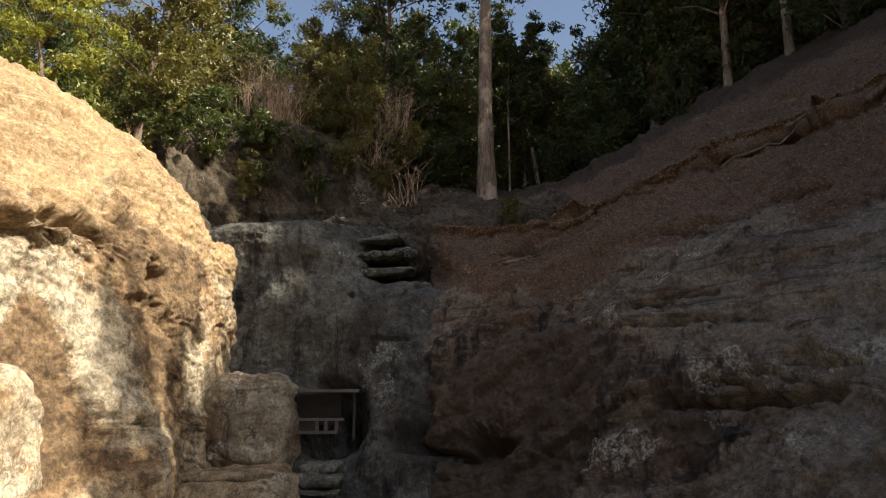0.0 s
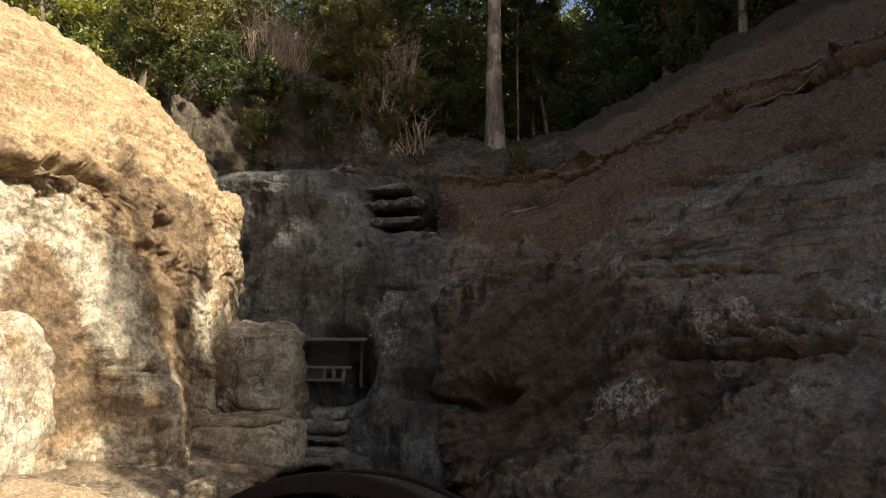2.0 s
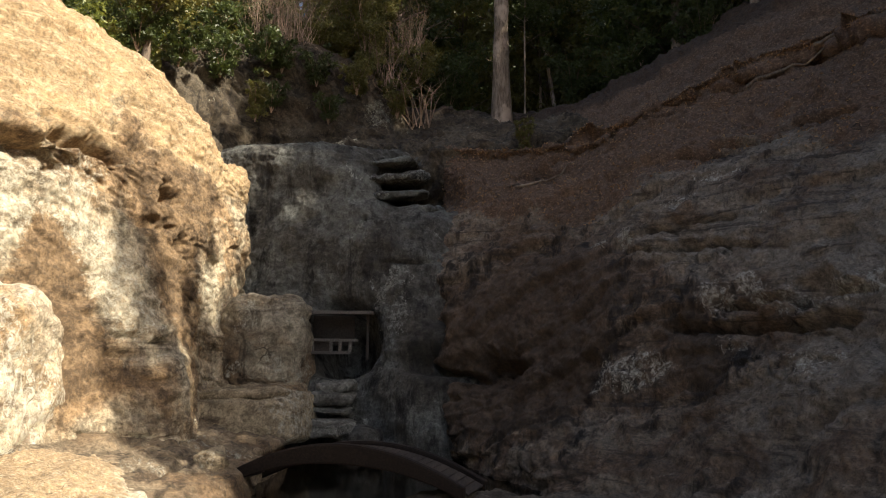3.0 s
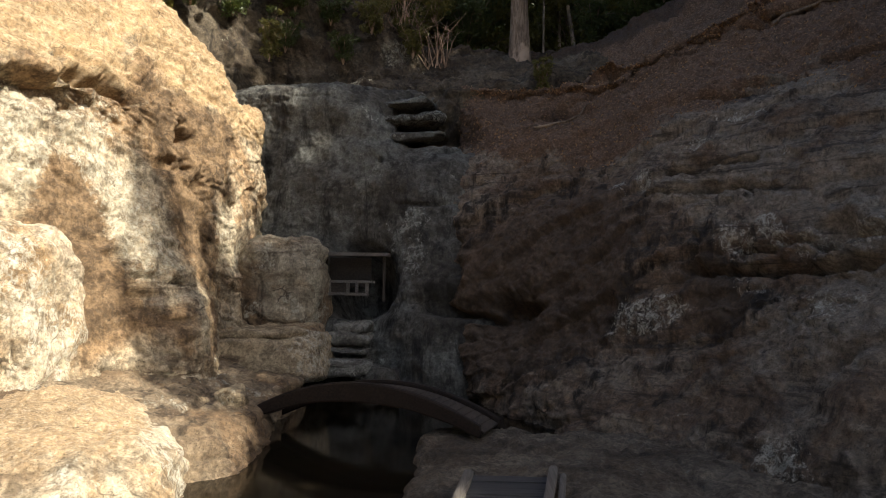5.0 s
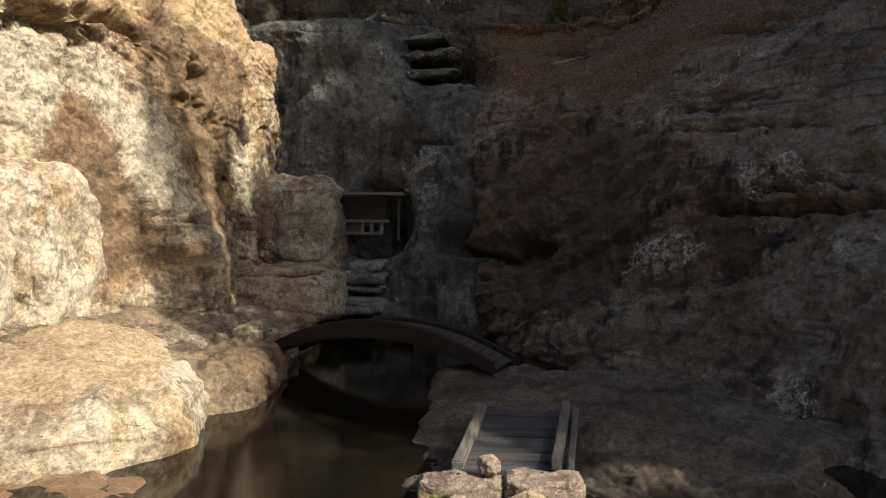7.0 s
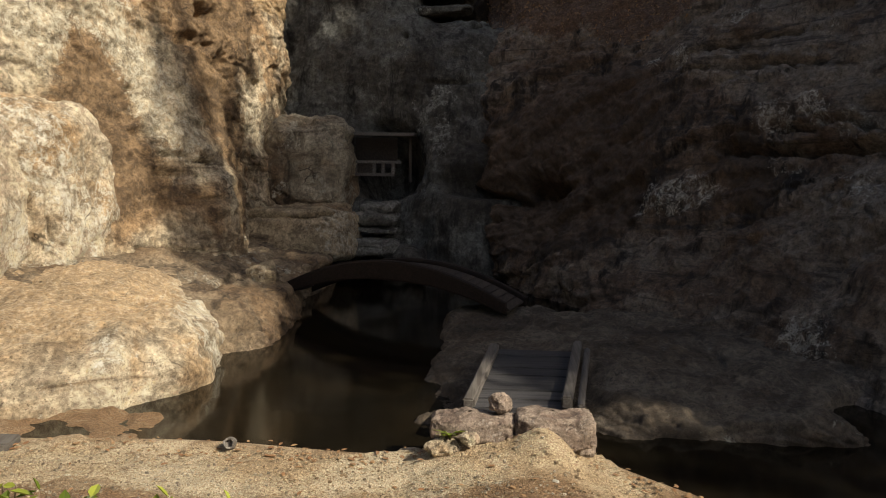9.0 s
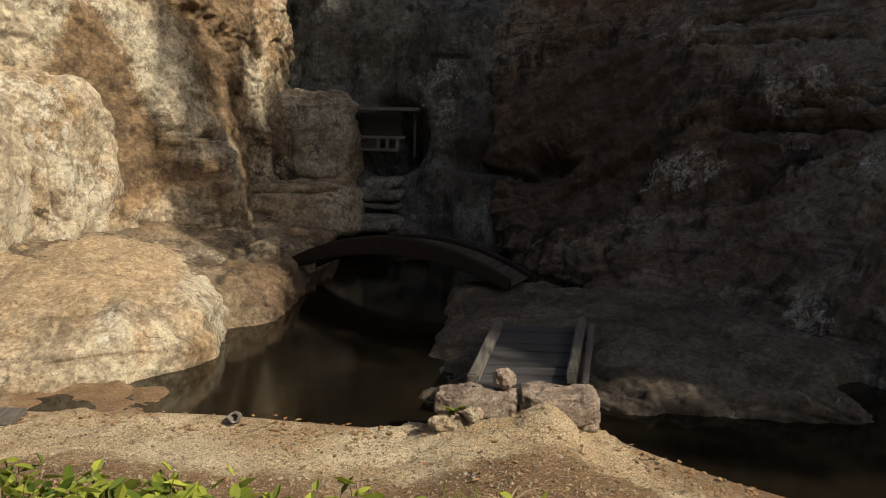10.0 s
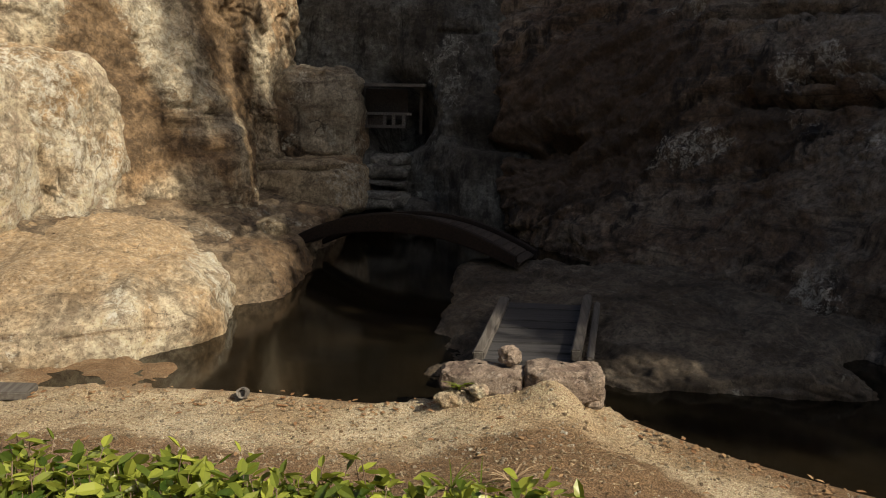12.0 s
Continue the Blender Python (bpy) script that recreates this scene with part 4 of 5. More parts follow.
def tree(name, height, trunk_r, crown_r, crown_from, leaf, leaf_size, count, seed, bark=BARK, lean=(0, 0), clumps=26, label="", droop=0.0):
    """A tapered trunk with limbs, and a crown of many leaves in uneven clumps."""
    rng = np.random.default_rng(seed)
    thing = new(name)
    tagged(thing, label, "tree", "trees of the wood")
    pts = [(lean[0] * u * height + 0.12 * math.sin(seed + 5 * u) * u, lean[1] * u * height + 0.12 * math.cos(seed * 2 + 4 * u) * u, height * 0.92 * u - 0.3) for u in np.linspace(0, 1, 12)]
    verts, faces = tube_rows(pts, [trunk_r * (1.25 if u == 0 else 1 - 0.8 * u) for u in np.linspace(0, 1, 12)], 10)
    centres, radii = [], []
    for i in range(clumps):
        u = crown_from + (1 - crown_from) * (i + rng.random()) / clumps
        k = min(int(u * 11), 10)
        base = Vector(pts[k])
        ang = i * 2.4 + rng.random()
        reach = crown_r * (0.35 + 0.75 * rng.random()) * math.sin(math.pi * (0.18 + 0.72 * (u - crown_from) / (1 - crown_from))) ** 0.7
        tip = base + Vector((math.cos(ang) * reach, math.sin(ang) * reach, reach * (0.35 - droop) + 0.2))
        midp = base.lerp(tip, 0.5) + Vector((0, 0, 0.12 * reach))
        v2, f2 = tube_rows([base, midp, tip], [trunk_r * 0.3 * (1 - 0.5 * u), trunk_r * 0.18, trunk_r * 0.06], 5)
        n0 = len(verts)
        verts += v2
        faces += [tuple(q + n0 for q in f) for f in f2]
        for w in (0.45, 0.65, 0.85, 1.0):
            centres.append(base.lerp(tip, w) + Vector(rng.normal(size=3) * 0.13 * crown_r))
            radii.append(crown_r * (0.09 + 0.17 * rng.random() ** 1.5))
    trunk = mesh_object("trunk", [tuple(v) for v in verts], faces, bark)
    v, f = leaf_cloud(np.array([tuple(c) for c in centres]), np.array(radii), count, leaf_size, rng)
    crown = mesh_object("crown", v, f, leaf, False)
    trunk.parent = crown.parent = thing
    return thing


def bush(name, radius, high, leaf, leaf_size, count, seed, label="", stems=9):
    """Several stems from one foot, with leaves in loose clumps."""
    rng = np.random.default_rng(seed)
    thing = new(name)
    tagged(thing, label, "bush", "shrubs at the wood's edge")
    verts, faces, centres, radii = [], [], [], []
    for i in range(stems):
        a, r = i * 2.4 + rng.random(), radius * (0.25 + 0.75 * rng.random())
        tip = Vector((math.cos(a) * r, math.sin(a) * r, high * (0.55 + 0.45 * rng.random())))
        v2, f2 = tube_rows([(0, 0, -0.15), tip * 0.5 + Vector((0, 0, 0.1 * high)), tip], [0.012, 0.008, 0.003], 4)
        n0 = len(verts)
        verts += v2
        faces += [tuple(q + n0 for q in f) for f in f2]
        for w in (0.15, 0.4, 0.7, 1.0):
            centres.append(tuple(tip * w + Vector(rng.normal(size=3) * 0.14 * radius)))
            radii.append(radius * (0.12 + 0.22 * rng.random()))
    stem = mesh_object("branchwork", [tuple(v) for v in verts], faces, TWIG)
    v, f = leaf_cloud(np.array(centres), np.array(radii), count, leaf_size, rng)
    leaves = mesh_object("foliage", v, f, leaf, False)
    stem.parent = leaves.parent = thing
    return thing


def plateau(x, y):
    return float(ground_height(np.array([[x, y, 0.0]]))[0])


def nearest(ob, p):
    """The middle of the few points of a rock face that lie nearest to p."""
    co = np.empty(len(ob.data.vertices) * 3, dtype=np.float32)
    ob.data.vertices.foreach_get("co", co)
    co = co.reshape(-1, 3)
    near = np.argsort(((co - np.array(tuple(p))) ** 2).sum(1))[:5]
    return co[near].mean(0).tolist()


def twigs(name, count, radius, high, seed, label, material=TWIG, thick=0.012, lean=0.35):
    """A thicket of bare curved stems, each with a few side twigs."""
    rng = np.random.default_rng(seed)
    verts, faces = [], []

    def add(points, radii):
        v2, f2 = tube_rows(points, radii, 4)
        n0 = len(verts)
        verts.extend(tuple(v) for v in v2)
        faces.extend(tuple(q + n0 for q in f) for f in f2)

    for i in range(count):
        a, r = rng.random() * 6.28, radius * math.sqrt(rng.random())
        base = Vector((math.cos(a) * r, math.sin(a) * r, -0.1))
        h = high * (0.5 + 0.5 * rng.random())
        tip = base + Vector((rng.normal() * lean * h, rng.normal() * lean * h, h))
        bend = base.lerp(tip, 0.55) + Vector((0, 0, 0.12 * h))
        add([base, bend, tip], [thick, thick * 0.7, thick * 0.2])
        for j in range(2):
            p = bend.lerp(tip, rng.random())
            q = p + Vector((rng.normal() * 0.2 * h, rng.normal() * 0.2 * h, 0.18 * h))
            add([p, p.lerp(q, 0.5) + Vector((0, 0, 0.03)), q], [thick * 0.45, thick * 0.3, thick * 0.12])
    return tagged(mesh_object(name, verts, faces, material), label, "brush")


tall = [tree("evergreen_tree", 11, 0.15, 3.0, 0.08, LEAF_DARK, 0.098, 17000, 51, label="tall dark evergreen tree in the wood", clumps=60),
        tree("evergreen_tree", 9, 0.12, 2.6, 0.06, LEAF_OLIVE, 0.09, 17000, 52, label="olive-leaved evergreen tree in the wood", clumps=60),
        tree("evergreen_tree", 13, 0.15, 2.6, 0.3, LEAF_DARK, 0.098, 15000, 53, BARK_PALE, label="slender tall evergreen tree in the wood", clumps=50),
        tree("broadleaf_tree", 8, 0.12, 2.8, 0.08, LEAF_LIT, 0.08, 17000, 54, label="sunlit broadleaf tree above the cliff", clumps=60),
        tree("evergreen_tree", 11, 0.18, 3.0, 0.08, LEAF_DARK, 0.18, 6500, 55, label="broad evergreen tree on the hill, also planted unseen for shade", clumps=40),
        tree("evergreen_tree", 9, 0.16, 2.6, 0.06, LEAF_OLIVE, 0.17, 6500, 56, label="broad evergreen tree on the hill, also planted unseen for shade", clumps=40)]
rng = random.Random(5)
spots = []
for row, y0 in enumerate((22.6, 25, 28.5, 31.5, 36, 41)):
    step = 2.5 if row < 3 else 2.0
    for i in range(int(44 / step)):
        x = -21 + step * i + rng.uniform(-0.8, 0.8) + (row % 2) * 1.3
        spots.append((x, y0 + rng.uniform(-0.8, 0.8), row))
used = set()


def plant(k, m):
    if k in used:
        return copy_thing(tall[k], m)
    used.add(k)
    tall[k].matrix_basis = m
    return tall[k]


for i, (x, y, row) in enumerate(spots):
    if row == 0 and -1.0 < x < 4.2:
        continue
    size = 0.72 if -0.285 < x / y < -0.17 else 1.0
    if 0.175 < x / y < 0.205:
        continue
    if abs(x) > 0.62 * y + 2:
        continue
    k = rng.choice((0, 1, 2)) if x > -3 else rng.choice((0, 0, 2, 0, 1) if x > -9 else (3, 0, 3))
    if row > 2:
        k = 4
    plant(k, pose(x, y, plateau(x, y), 0, 0, rng.uniform(0, 360)) @ Matrix.Scale(size, 4))
# unseen wood added over the eastern hill; skyline climbs northwards to shape the shade
SKYLINE = ((5.0, 10.8), (6.8, 13.1), (7.6, 14.6), (8.7, 15.0), (9.8, 15.6), (10.4, 16.2), (11.2, 17.5), (12.2, 20.5), (14.5, 26.0), (17.5, 24.5), (19.5, 22.5), (22.0, 24.5), (34.0, 25.5))
for j, far in enumerate((8.0, 10.6, 13.4)):
    lat = 6.6 + 0.1 * j
    while lat < 34 - 4 * j:
        high = float(np.interp(lat, [q[0] for q in SKYLINE], [q[1] for q in SKYLINE])) + 0.84 * (far - 8)
        d = far + rng.uniform(-0.4, 0.4)
        x, y = 0.5 * lat + 0.866 * d, 0.866 * lat - 0.5 * d
        z = plateau(x, y)
        if lat > 14:
            z = max(z, 8.0)
        k = rng.choice((4, 5))
        size = (high - z) / (11, 9)[k - 4]
        plant(k, pose(x, y, z, 0, 0, rng.uniform(0, 360)) @ Matrix.Diagonal((0.72, 0.72, size, 1)))
        lat += (1.1 if lat < 8.5 else 1.45) + rng.uniform(-0.15, 0.15)

# two unseen trees added to cast shade on the cliff foot and shelf
for lat, d, high, wide in ((7.1, 9.3, 16.9, 0.36), (6.55, 9.0, 14.5, 0.34)):
    x, y = 0.5 * lat + 0.866 * d, 0.866 * lat - 0.5 * d
    z = plateau(x, y)
    plant(5, pose(x, y, z, 0, 0, 40 * lat) @ Matrix.Diagonal((wide, wide, (high - z) / 9, 1)))

# unseen trees added behind the path close off skylight from south and west
for i in range(15):
    a = radians(158 + 9.2 * i)
    x, y = 13.5 * math.cos(a) + rng.uniform(-1, 1), 13.5 * math.sin(a) + rng.uniform(-1, 1)
    plant(4 + i % 2, pose(x, y, plateau(x, y), 0, 0, rng.uniform(0, 360)))

# trees and shrubs that stand out at the wood's edge
t = tree("pine_tree", 14, 0.27, 2.6, 0.55, LEAF_DARK, 0.07, 16000, 61, BARK_PALE, label="straight tall tree with pale peeling bark", clumps=24)
t.matrix_basis = pose(*(1.23, 19.6, 7.97))
for x, y0, y1, Y, r, ln in ((985, 260, 60, 23, 0.1, -0.16), (1088, 190, 40, 23.5, 0.11, 0.06), (935, 260, 20, 24, 0.08, -0.02), (900, 300, 60, 22, 0.05, 0.03), (1232, 150, 20, 21, 0.09, -0.12)):
    p = Vector((0, Y, 0))
    p.x = (x - 784) / 1298 * Y * 1.02
    t = tree("slender_tree", 9, r, 1.6, 0.62, LEAF_DARK, 0.07, 7000, int(x), BARK_PALE, (ln, 0), 14, "slender leaning tree with pale bark")
    t.matrix_basis = pose(p.x, p.y, plateau(p.x, p.y))
for x, y, z, k, size in ((*(7.23, 17.2, 10.03), 2, 0.8), (*(8.42, 16.3, 10.43), 2, 0.85), (*(9.44, 15.6, 10.64), 0, 0.7)):
    plant(k, pose(x, y, z - 0.2, 0, 0, x * 77) @ Matrix.Scale(size, 4))
for x, y, z in ((8.99, 18.5, 12.07), (10.39, 17.5, 12.51), (7.76, 20, 11.6), (11.51, 17, 13.02), (6.5, 21, 10.96)):
    plant(2, pose(x, y, z - 0.4, 0, 0, x * 50) @ Matrix.Scale(1.1, 4))
for i in range(4, 11):
    u = i / 10
    x, y, z = 3.6 + 9.0 * u, 21.4 - 6.6 * u, 8.6 + 3.3 * u
    plant((0, 1, 0, 2)[i % 4], pose(x + rng.uniform(-0.3, 0.3), y + 0.6 + rng.uniform(-0.3, 0.5), z - 0.3, 0, 0, rng.uniform(0, 360)) @ Matrix.Scale(0.62 + 0.12 * (i % 3), 4))
SLOPE_ROCK = bpy.data.objects["rock_slope"]
t = tree("broadleaf_tree", 2.6, 0.06, 1.35, 0.3, LEAF_LIT, 0.042, 12000, 71, BARK, (-0.15, 0.05), 18, "small bright broadleaf tree on the cliff top")
t.matrix_basis = pose(*(-6.69, 11.4, 7.41))
t = tree("broadleaf_tree", 4.6, 0.1, 1.8, 0.35, LEAF_OLIVE, 0.05, 18000, 72, BARK, (0.1, 0.05), 22, "sunlit broadleaf tree behind the cliff top")
t.matrix_basis = pose(*(-6.72, 15, 7.73))
SHRUBS = [
    ((-6.34, 18.4, 9.66), 0.75, 1.1, LEAF_DARK, 2500, "low dark green shrub on the bluff"),
    ((-4.87, 17.2, 7.35), 0.45, 1.1, LEAF_OLIVE, 900, "small olive shrub rooted in the rock"),
    ((-2.47, 19.7, 9.38), 1.2, 3.4, LEAF_OLIVE, 6500, "tall olive shrub with hanging shoots"),
    ((-3.24, 20.4, 10.17), 1.0, 2.6, LEAF_OLIVE, 4500, "olive shrub on the bluff"),
    ((-1.11, 19.8, 9.24), 0.7, 1.0, LEAF_OLIVE, 1500, "low olive shrub at the bluff's edge"),
    ((6.39, 18.5, 9.49), 0.9, 1.9, LEAF_DARK, 3500, "green shrub on the dark slope"),
    ((3.42, 21, 9.23), 0.9, 1.3, LEAF_DARK, 2500, "dark shrub at the edge of the wood"),
    ((1.53, 16.6, 6.41), 0.35, 0.8, LEAF_OLIVE, 500, "sparse young shrub on the slope"),
    ((-3.91, 19.9, 10.23), 0.8, 0.9, LEAF_OLIVE, 1800, "low olive shrub on the bluff"),
    ((-4.69, 18.9, 9.21), 0.6, 0.7, LEAF_DARK, 1300, "dark shrub hanging on the bluff"),
    ((-3.73, 18.8, 8.8), 0.6, 0.8, LEAF_DARK, 1300, "dark shrub hanging on the bluff"),
    ((-2.65, 18.8, 8.56), 0.6, 0.8, LEAF_OLIVE, 1300, "olive shrub hanging on the bluff"),
    ((-4.8, 18.4, 7.95), 0.5, 0.8, LEAF_DARK, 1000, "dark shrub at the bluff's foot"),
    ((-3.31, 18.4, 7.64), 0.45, 0.7, LEAF_DARK, 800, "dark shrub at the bluff's foot"),
    ((-1.58, 18.9, 7.95), 0.5, 0.8, LEAF_OLIVE, 900, "olive shrub at the bluff's edge"),
    ((-6.41, 16.2, 8.35), 0.7, 1.0, LEAF_DARK, 1600, "dark shrub behind the cliff"),
    ((-6.83, 15, 8.21), 0.8, 1.2, LEAF_DARK, 2000, "dark shrub behind the cliff"),
    ((-4.19, 22.5, 12.59), 1.3, 3.0, LEAF_OLIVE, 5000, "olive shrub behind the bluff"),
    ((5.55, 21.5, 10.42), 1.3, 1.9, LEAF_DARK, 4000, "dark shrub under the trees"),
    ((-0.24, 21.5, 8.95), 1.2, 2.0, LEAF_DARK, 4000, "dark shrub under the trees"),
    ((-5.9, 17.6, 8.6), 0.7, 0.9, LEAF_DARK, 1600, "dark shrub hanging on the bluff"),
    ((-5.0, 18.3, 9.3), 0.7, 0.8, LEAF_DARK, 1500, "dark shrub hanging on the bluff"),
    ((7.6, 17.4, 10.5), 0.9, 1.2, LEAF_DARK, 2500, "green shrub on the dark slope"),
    ((4.6, 19.8, 9.2), 0.8, 1.1, LEAF_DARK, 2200, "dark shrub at the edge of the wood"),
    ((9.3, 16.1, 11.0), 0.9, 1.2, LEAF_DARK, 2500, "green shrub on the dark slope"),
]
for i, (c, r, h, leaf, count, label) in enumerate(SHRUBS):
    b = bush("shrub", r, h, leaf, 0.05, count * 2, 80 + i, label, 12)
    b.matrix_basis = pose(*c)
for i in range(22):
    x = -13 + 1.45 * i + rng.uniform(-0.4, 0.4)
    y = 21.8 + rng.uniform(-0.5, 1.2)
    if -5.0 < x < -0.5:
        y += 2.0
    b = bush("undergrowth", 1.2, 1.9, LEAF_DARK, 0.07, 5000, 120 + i % 4, "dark evergreen undergrowth at the wood's edge", 11) if i < 4 else copy_thing(under[i % 4], Matrix())
    if i == 0:
        under = []
    if i < 4:
        under.append(b)
    b.matrix_basis = pose(x, y, plateau(x, y) - 0.1, 0, 0, rng.uniform(0, 360))

t = twigs("dry_brush", 260, 1.0, 1.9, 91, "dense thicket of dry brown stems", TWIG, 0.007, 0.3)
t.location = (-4.97, 19.9, 10.18)
t = twigs("dry_brush", 80, 0.5, 1.5, 92, "dry pale hanging stems at the bluff", TWIG, 0.007, 0.35)
t.location = (-1.4, 20.3, 10.22)
t = twigs("dead_shrub", 16, 0.3, 1.5, 93, "bare grey dead shrub on the bluff's edge", TWIG, 0.02, 0.5)
t.location = (-0.97, 18.9, 7.64)
t = twigs("dead_shrub", 30, 0.6, 1.6, 94, "bare brown stems at the bluff's edge", TWIG, 0.008, 0.4)
t.location = (-2.03, 19.4, 8.93)

# ---- fallen branches on the slope ----
BRANCHES = (
    ((5.5, 13.8, 6.97), (6.62, 13.1, 7.32), 0.045), ((1.25, 15, 5.35), (2.39, 15, 5.8), 0.03),
    ((6.46, 13.2, 7.44), (7.27, 12.8, 7.8), 0.05), ((7.52, 12.1, 7.45), (7.9, 11.9, 7.84), 0.07), ((1.02, 15.1, 5.34), (1.72, 14.9, 5.47), 0.02))
for i, (p0, p1, r) in enumerate(BRANCHES):
    pts = []
    for u in np.linspace(0, 1, 7):
        p = nearest(SLOPE_ROCK, Vector(p0).lerp(Vector(p1), u))
        pts.append((p[0], p[1] - r, p[2] + r * 0.6 + 0.02 * math.sin(7 * u + i)))
    v, f = tube_rows(pts, [r * (1 - 0.6 * u) for u in np.linspace(0, 1, 7)], 8)
    tagged(mesh_object("fallen_branch", [tuple(q) for q in v], f, BARK), "grey fallen branch lying on the earth slope", "branch", "fallen branches")


co = np.empty(len(SLOPE_ROCK.data.vertices) * 3, dtype=np.float32)
SLOPE_ROCK.data.vertices.foreach_get("co", co)
earth_w = np.empty(len(SLOPE_ROCK.data.vertices), dtype=np.float32)
SLOPE_ROCK.data.attributes["soil"].data.foreach_get("value", earth_w)
co = co.reshape(-1, 3)[(earth_w > 0.35) & (co.reshape(-1, 3)[:, 0] < 12) & (co.reshape(-1, 3)[:, 1] + 0.62 * co.reshape(-1, 3)[:, 0] < 17.9)]
pick = np.random.default_rng(6)
at = co[pick.integers(0, len(co), 11000)] + pick.normal(size=(11000, 3)) * 0.02
v, f = leaf_cloud(at, np.full(len(at), 0.03), 11000, 0.028, pick, 0.3)
tagged(mesh_object("leaf_litter", v, f, LEAF_DRY, False), "dry brown leaf litter covering the earth slope", "litter", kind="stuff")


# ---- hedge in front ----
def leaf_shape(at, way, up, size, fold, verts, faces):
    """One pointed leaf, folded along its rib."""
    side = way.cross(up).normalized()
    up = side.cross(way)
    n = len(verts)
    for u, w, z in ((0, 0, 0), (0.3, 0.22, 0.05), (0.65, 0.2, 0.05), (1, 0, -0.06), (0.65, -0.2, 0.05), (0.3, -0.22, 0.05), (0.3, 0, -fold), (0.65, 0, -fold)):
        verts.append(tuple(at + size * (way * u + side * w + up * z)))
    faces.extend([(n, n + 1, n + 6), (n + 1, n + 2, n + 7, n + 6), (n + 2, n + 3, n + 7), (n, n + 6, n + 5), (n + 6, n + 7, n + 4, n + 5), (n + 7, n + 3, n + 4)])


hedge = tagged(new("hedge"), "clipped hedge of glossy green leaves", "hedge")
verts, faces, sv, sf = [], [], [], []
rnd = random.Random(9)
for i in range(1500):
    x, y = rnd.uniform(-1.9, 0.14), rnd.uniform(0.8, 1.52)
    topz = 1.345 - 0.035 * (x + 1.2) - 0.02 * max(0.0, x + 0.3) + rnd.uniform(-0.07, -0.01) + (0.03 if i % 14 == 0 else 0)
    base = Vector((x + rnd.uniform(-0.06, 0.06), y + rnd.uniform(-0.06, 0.06), topz - 0.2))
    tip = Vector((x, y, topz))
    v2, f2 = tube_rows([base, base.lerp(tip, 0.5), tip], [0.0025, 0.002, 0.001], 4)
    n0 = len(sv)
    sv += [tuple(v) for v in v2]
    sf += [tuple(q + n0 for q in f) for f in f2]
    for j in range(9):
        at = base.lerp(tip, j / 8)
        a = j * 2.4 + i
        way = Vector((math.cos(a), math.sin(a), rnd.uniform(-0.5, 0.8))).normalized()
        leaf_shape(at, way, Vector((rnd.uniform(-0.9, 0.9), rnd.uniform(-0.9, 0.9), 1)), rnd.uniform(0.026, 0.052), 0.07, verts, faces)
for i in range(14):
    x, y = -1.8 + 0.14 * i, 1.15 + 0.1 * math.sin(i * 2.0)
    v2, f2 = tube_rows([(x, y, 0.25), (x + 0.04, y + 0.03, 0.8), (x, y, 1.25)], [0.016, 0.012, 0.006], 6)
    n0 = len(sv)
    sv += [tuple(v) for v in v2]
    sf += [tuple(q + n0 for q in f) for f in f2]
# the dense upper layer of leaves
for i in range(6500):
    x, y = rnd.uniform(-1.95, 0.16), rnd.uniform(0.75, 1.53)
    z = 1.345 - 0.035 * (x + 1.2) - 0.02 * max(0.0, x + 0.3) - 0.02 - 0.13 * rnd.random() + 0.015 * math.sin(9 * x + 5 * y)
    way = Vector((rnd.gauss(0, 1), rnd.gauss(0, 1), rnd.gauss(0.2, 0.5))).normalized()
    leaf_shape(Vector((x, y, z)), way, Vector((rnd.uniform(-0.7, 0.7), rnd.uniform(-0.7, 0.7), 1)), rnd.uniform(0.034, 0.058), 0.07, verts, faces)
# shaded leaves lower down in the hedge
for i in range(5000):
    at = Vector((rnd.uniform(-1.95, 0.16), rnd.uniform(0.75, 1.55), rnd.uniform(0.45, 1.25)))
    way = Vector((rnd.gauss(0, 1), rnd.gauss(0, 1), rnd.gauss(0, 0.5))).normalized()
    leaf_shape(at, way, Vector((0.1, rnd.uniform(-0.5, 0.5), 1)), rnd.uniform(0.04, 0.07), 0.06, verts, faces)
mesh_object("branchwork", sv, sf, TWIG).parent = hedge
mesh_object("foliage", verts, faces, LEAF_HEDGE, False).parent = hedge

# ---- litter on the bank ----
verts, faces = [], []
spots = np.random.default_rng(4).uniform((-4.5, 2.4, 0), (3.5, 5.7, 0), (9000, 3))
spots = spots[shore(spots[:, 0]) - spots[:, 1] > 0.02]
for (x, y, _), z in zip(spots.tolist(), ground_height(spots).tolist()):
    a, s, w = rnd.gauss(0.1, 0.7), rnd.uniform(0.006, 0.024), rnd.uniform(0.0012, 0.003)
    dx, dy = math.cos(a), math.sin(a)
    n0 = len(verts)
    z += 0.003
    verts += [(x - dx * s - dy * w, y - dy * s + dx * w, z), (x - dx * s + dy * w, y - dy * s - dx * w, z), (x + 0.3 * dy * s, y, z + 0.004), (x + dx * s + dy * w, y + dy * s - dx * w, z + rnd.uniform(-0.001, 0.005)), (x + dx * s - dy * w, y + dy * s + dx * w, z)]
    faces.append((n0, n0 + 1, n0 + 2, n0 + 3, n0 + 4))
STRAW = leaf_material("straw", (0.3, 0.19, 0.1), (0.72, 0.6, 0.4), 0.8, 0.1)
gv, gf = [], []
spots = np.random.default_rng(8).uniform((-4.2, 2.6, 0), (3.2, 5.6, 0), (11000, 3))
spots = spots[shore(spots[:, 0]) - spots[:, 1] > 0.03]
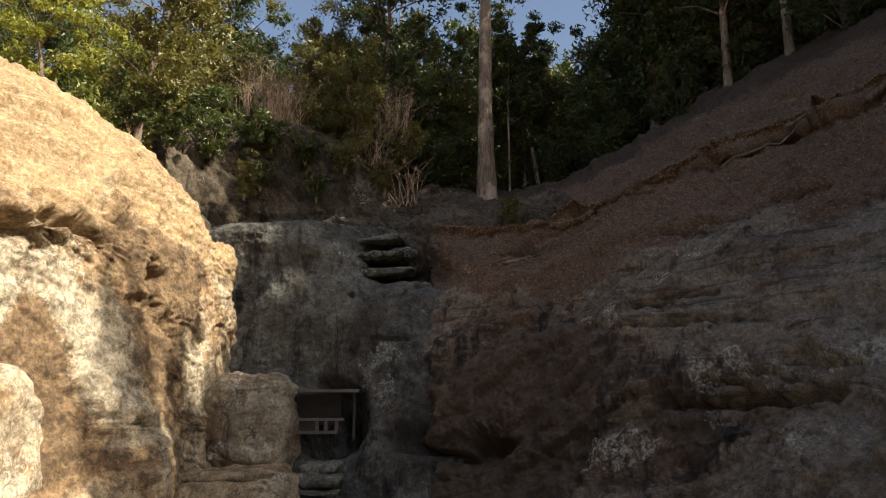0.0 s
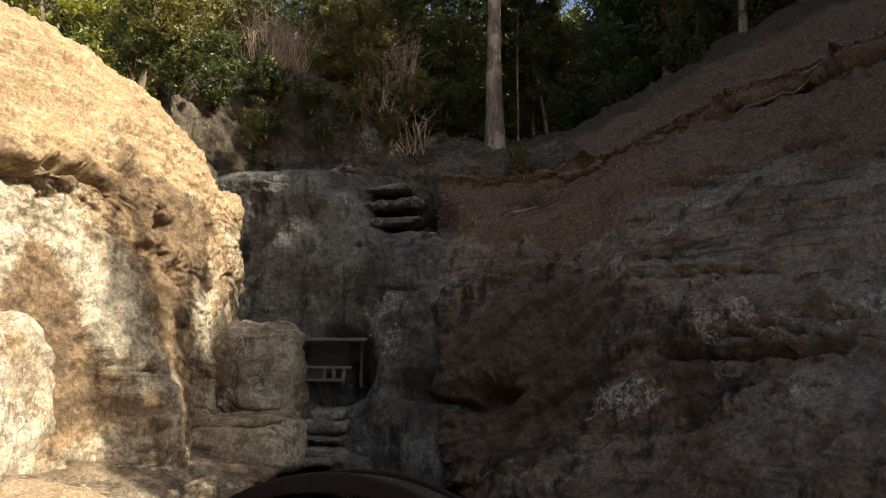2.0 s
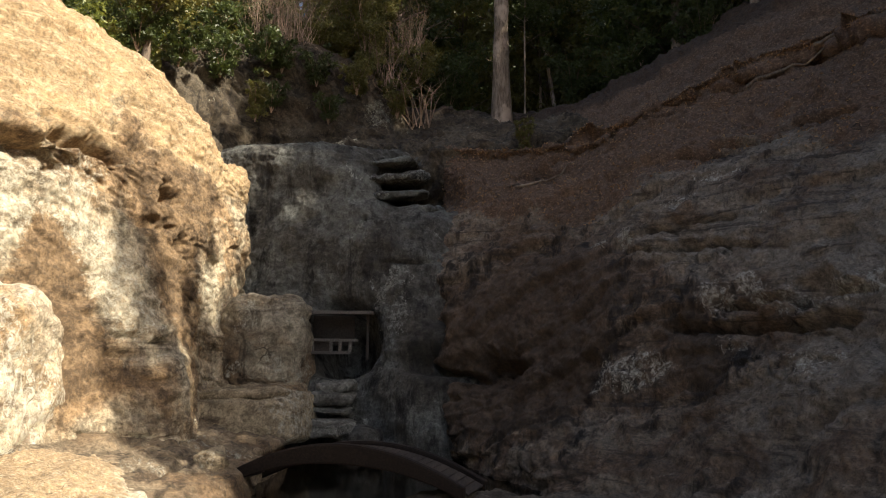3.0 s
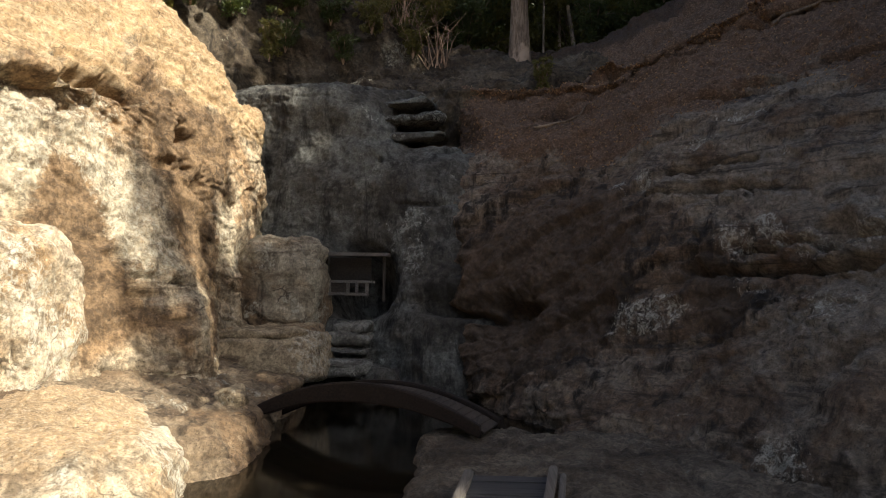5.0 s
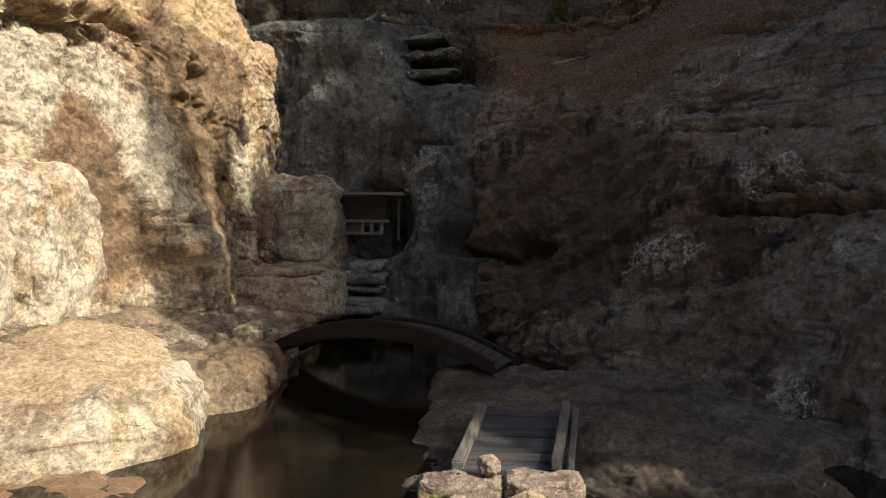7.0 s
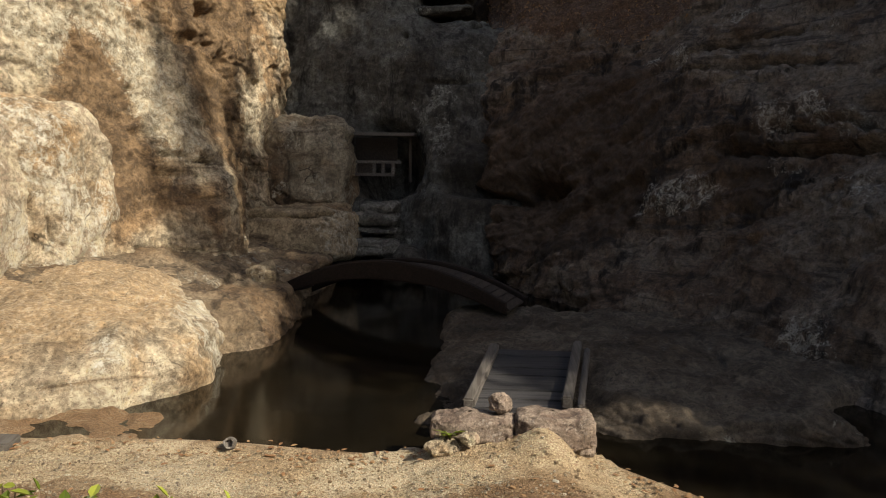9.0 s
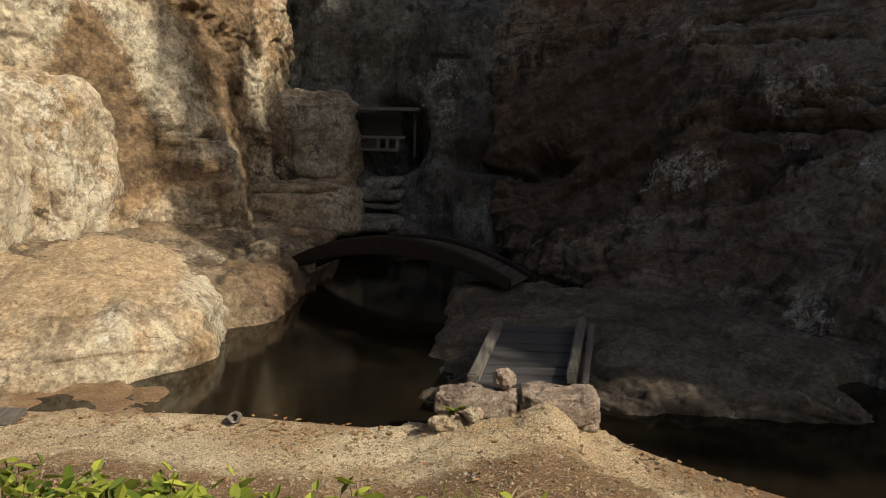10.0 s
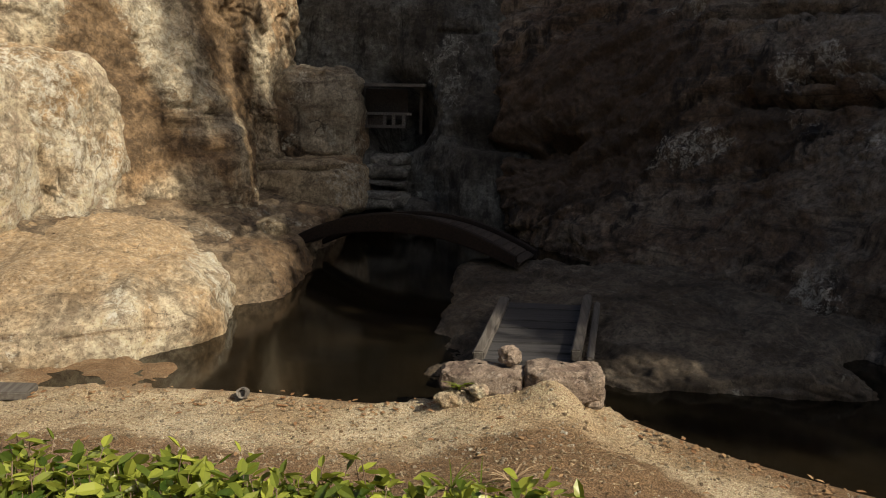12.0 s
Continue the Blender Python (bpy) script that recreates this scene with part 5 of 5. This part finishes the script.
for (x, y, _), z in zip(spots.tolist(), ground_height(spots).tolist()):
    r = 0.0035 + 0.011 * rnd.random() ** 3
    n0, a = len(gv), rnd.uniform(0, 6)
    for u in range(5):
        b = a + u * 1.257
        gv.append((x + r * math.cos(b) * rnd.uniform(0.7, 1.2), y + r * math.sin(b) * rnd.uniform(0.7, 1.2), z - 0.002))
    for u in range(5):
        b = a + u * 1.257 + 0.3
        gv.append((x + 0.7 * r * math.cos(b), y + 0.7 * r * math.sin(b), z + r * rnd.uniform(0.5, 0.9)))
    gf += [(n0 + u, n0 + (u + 1) % 5, n0 + 5 + (u + 1) % 5, n0 + 5 + u) for u in range(5)] + [tuple(n0 + 5 + u for u in range(5))]
tagged(mesh_object("gravel", gv, gf, ROCK_BOULDER, False), "small loose stones and clods on the bank", "gravel", kind="stuff")
tagged(mesh_object("straw_litter", verts, faces, STRAW, False), "scattered straw and twigs on the bank", "litter", kind="stuff")
verts, faces = [], []
for i in range(420):
    x = rnd.uniform(-3.4, 2.6)
    y = float(shore(np.array(x))) + (rnd.gauss(-0.12, 0.1) if i % 4 else rnd.uniform(-2.2, 0.2))
    z = max(plateau(x, y), 0.004) + 0.008
    a = rnd.uniform(0, 6.3)
    leaf_shape(Vector((x, y, z)), Vector((math.cos(a), math.sin(a), 0.12)), Vector((rnd.uniform(-0.3, 0.3), 0, 1)), rnd.uniform(0.03, 0.055), -0.04, verts, faces)
tagged(mesh_object("fallen_leaves", verts, faces, LEAF_DRY, False), "brown fallen leaves along the water's edge", "leaves", kind="stuff")

# ---- small things ----
stump = tagged(new("stump"), "small hollow grey wood stump at the shore", "stump")
bm = bmesh.new()
rings = []
for z, r in ((-0.02, 0.062), (0.05, 0.052), (0.075, 0.05), (0.07, 0.036), (0.02, 0.03)):
    rings.append([bm.verts.new((r * math.cos(a) * (1 + 0.15 * math.sin(3 * a)), r * math.sin(a), z + 0.012 * math.sin(2 * a + 1))) for a in np.linspace(0, 2 * math.pi, 14, endpoint=False)])
for r0, r1 in zip(rings, rings[1:]):
    for k in range(14):
        bm.faces.new((r0[k], r0[(k + 1) % 14], r1[(k + 1) % 14], r1[k]))
bm.faces.new(rings[-1])
part("shell", bm, WOOD_GREY, stump)
stump.matrix_basis = pose(-1.78, 4.84, 0.08, 68, 0, 12) @ Matrix.Scale(0.72, 4)
board = tagged(new("board"), "pale weathered board lying on the shore", "board")
part("plank", box_bm(0.7, 0.2, 0.06, None, 0.01, 0.004, 3), WOOD_GREY, board)
board.matrix_basis = pose(-3.55, 4.62, 0.09, 0, 3, 14)


def tuft(name, at, count, high, leaf, seed, label, wide=0.012):
    """A small plant of arching blades from one root."""
    rng = random.Random(seed)
    thing = tagged(new(name), label, "plant")
    for i in range(count):
        a, h = rng.uniform(0, 6.28), high * rng.uniform(0.6, 1.0)
        out = Vector((math.cos(a), math.sin(a), 0))
        side = Vector((-out.y, out.x, 0)) * wide
        bm = bmesh.new()
        rows = []
        for u in (0, 0.25, 0.5, 0.75, 1.0):
            p = out * h * 0.9 * u * u + out * 0.2 * h * u + Vector((0, 0, h * (u - 0.45 * u * u)))
            w = side * (0.5 + 1.6 * u - 2.1 * u * u + 0.05)
            rows.append((bm.verts.new(p - w), bm.verts.new(p + Vector((0, 0, -0.15 * wide))), bm.verts.new(p + w)))
        for r0, r1 in zip(rows, rows[1:]):
            bm.faces.new((r0[0], r0[1], r1[1], r1[0]))
            bm.faces.new((r0[1], r0[2], r1[2], r1[1]))
        part("blade", bm, leaf, thing)
    thing.location = at
    return thing


tuft("small_plant", (-0.28, 4.66, 0.25), 11, 0.12, LEAF_HEDGE, 3, "small green plant beside the pale stone", 0.014)
for i, at in enumerate(((-0.09, 3.24, 0.33), (0.05, 3.29, 0.33), (-0.22, 3.22, 0.33))):
    tuft("grass_tuft", at, 9, 0.16, STRAW if i == 1 else LEAF_HEDGE, 10 + i, "thin tuft of grass on the bank", 0.005)
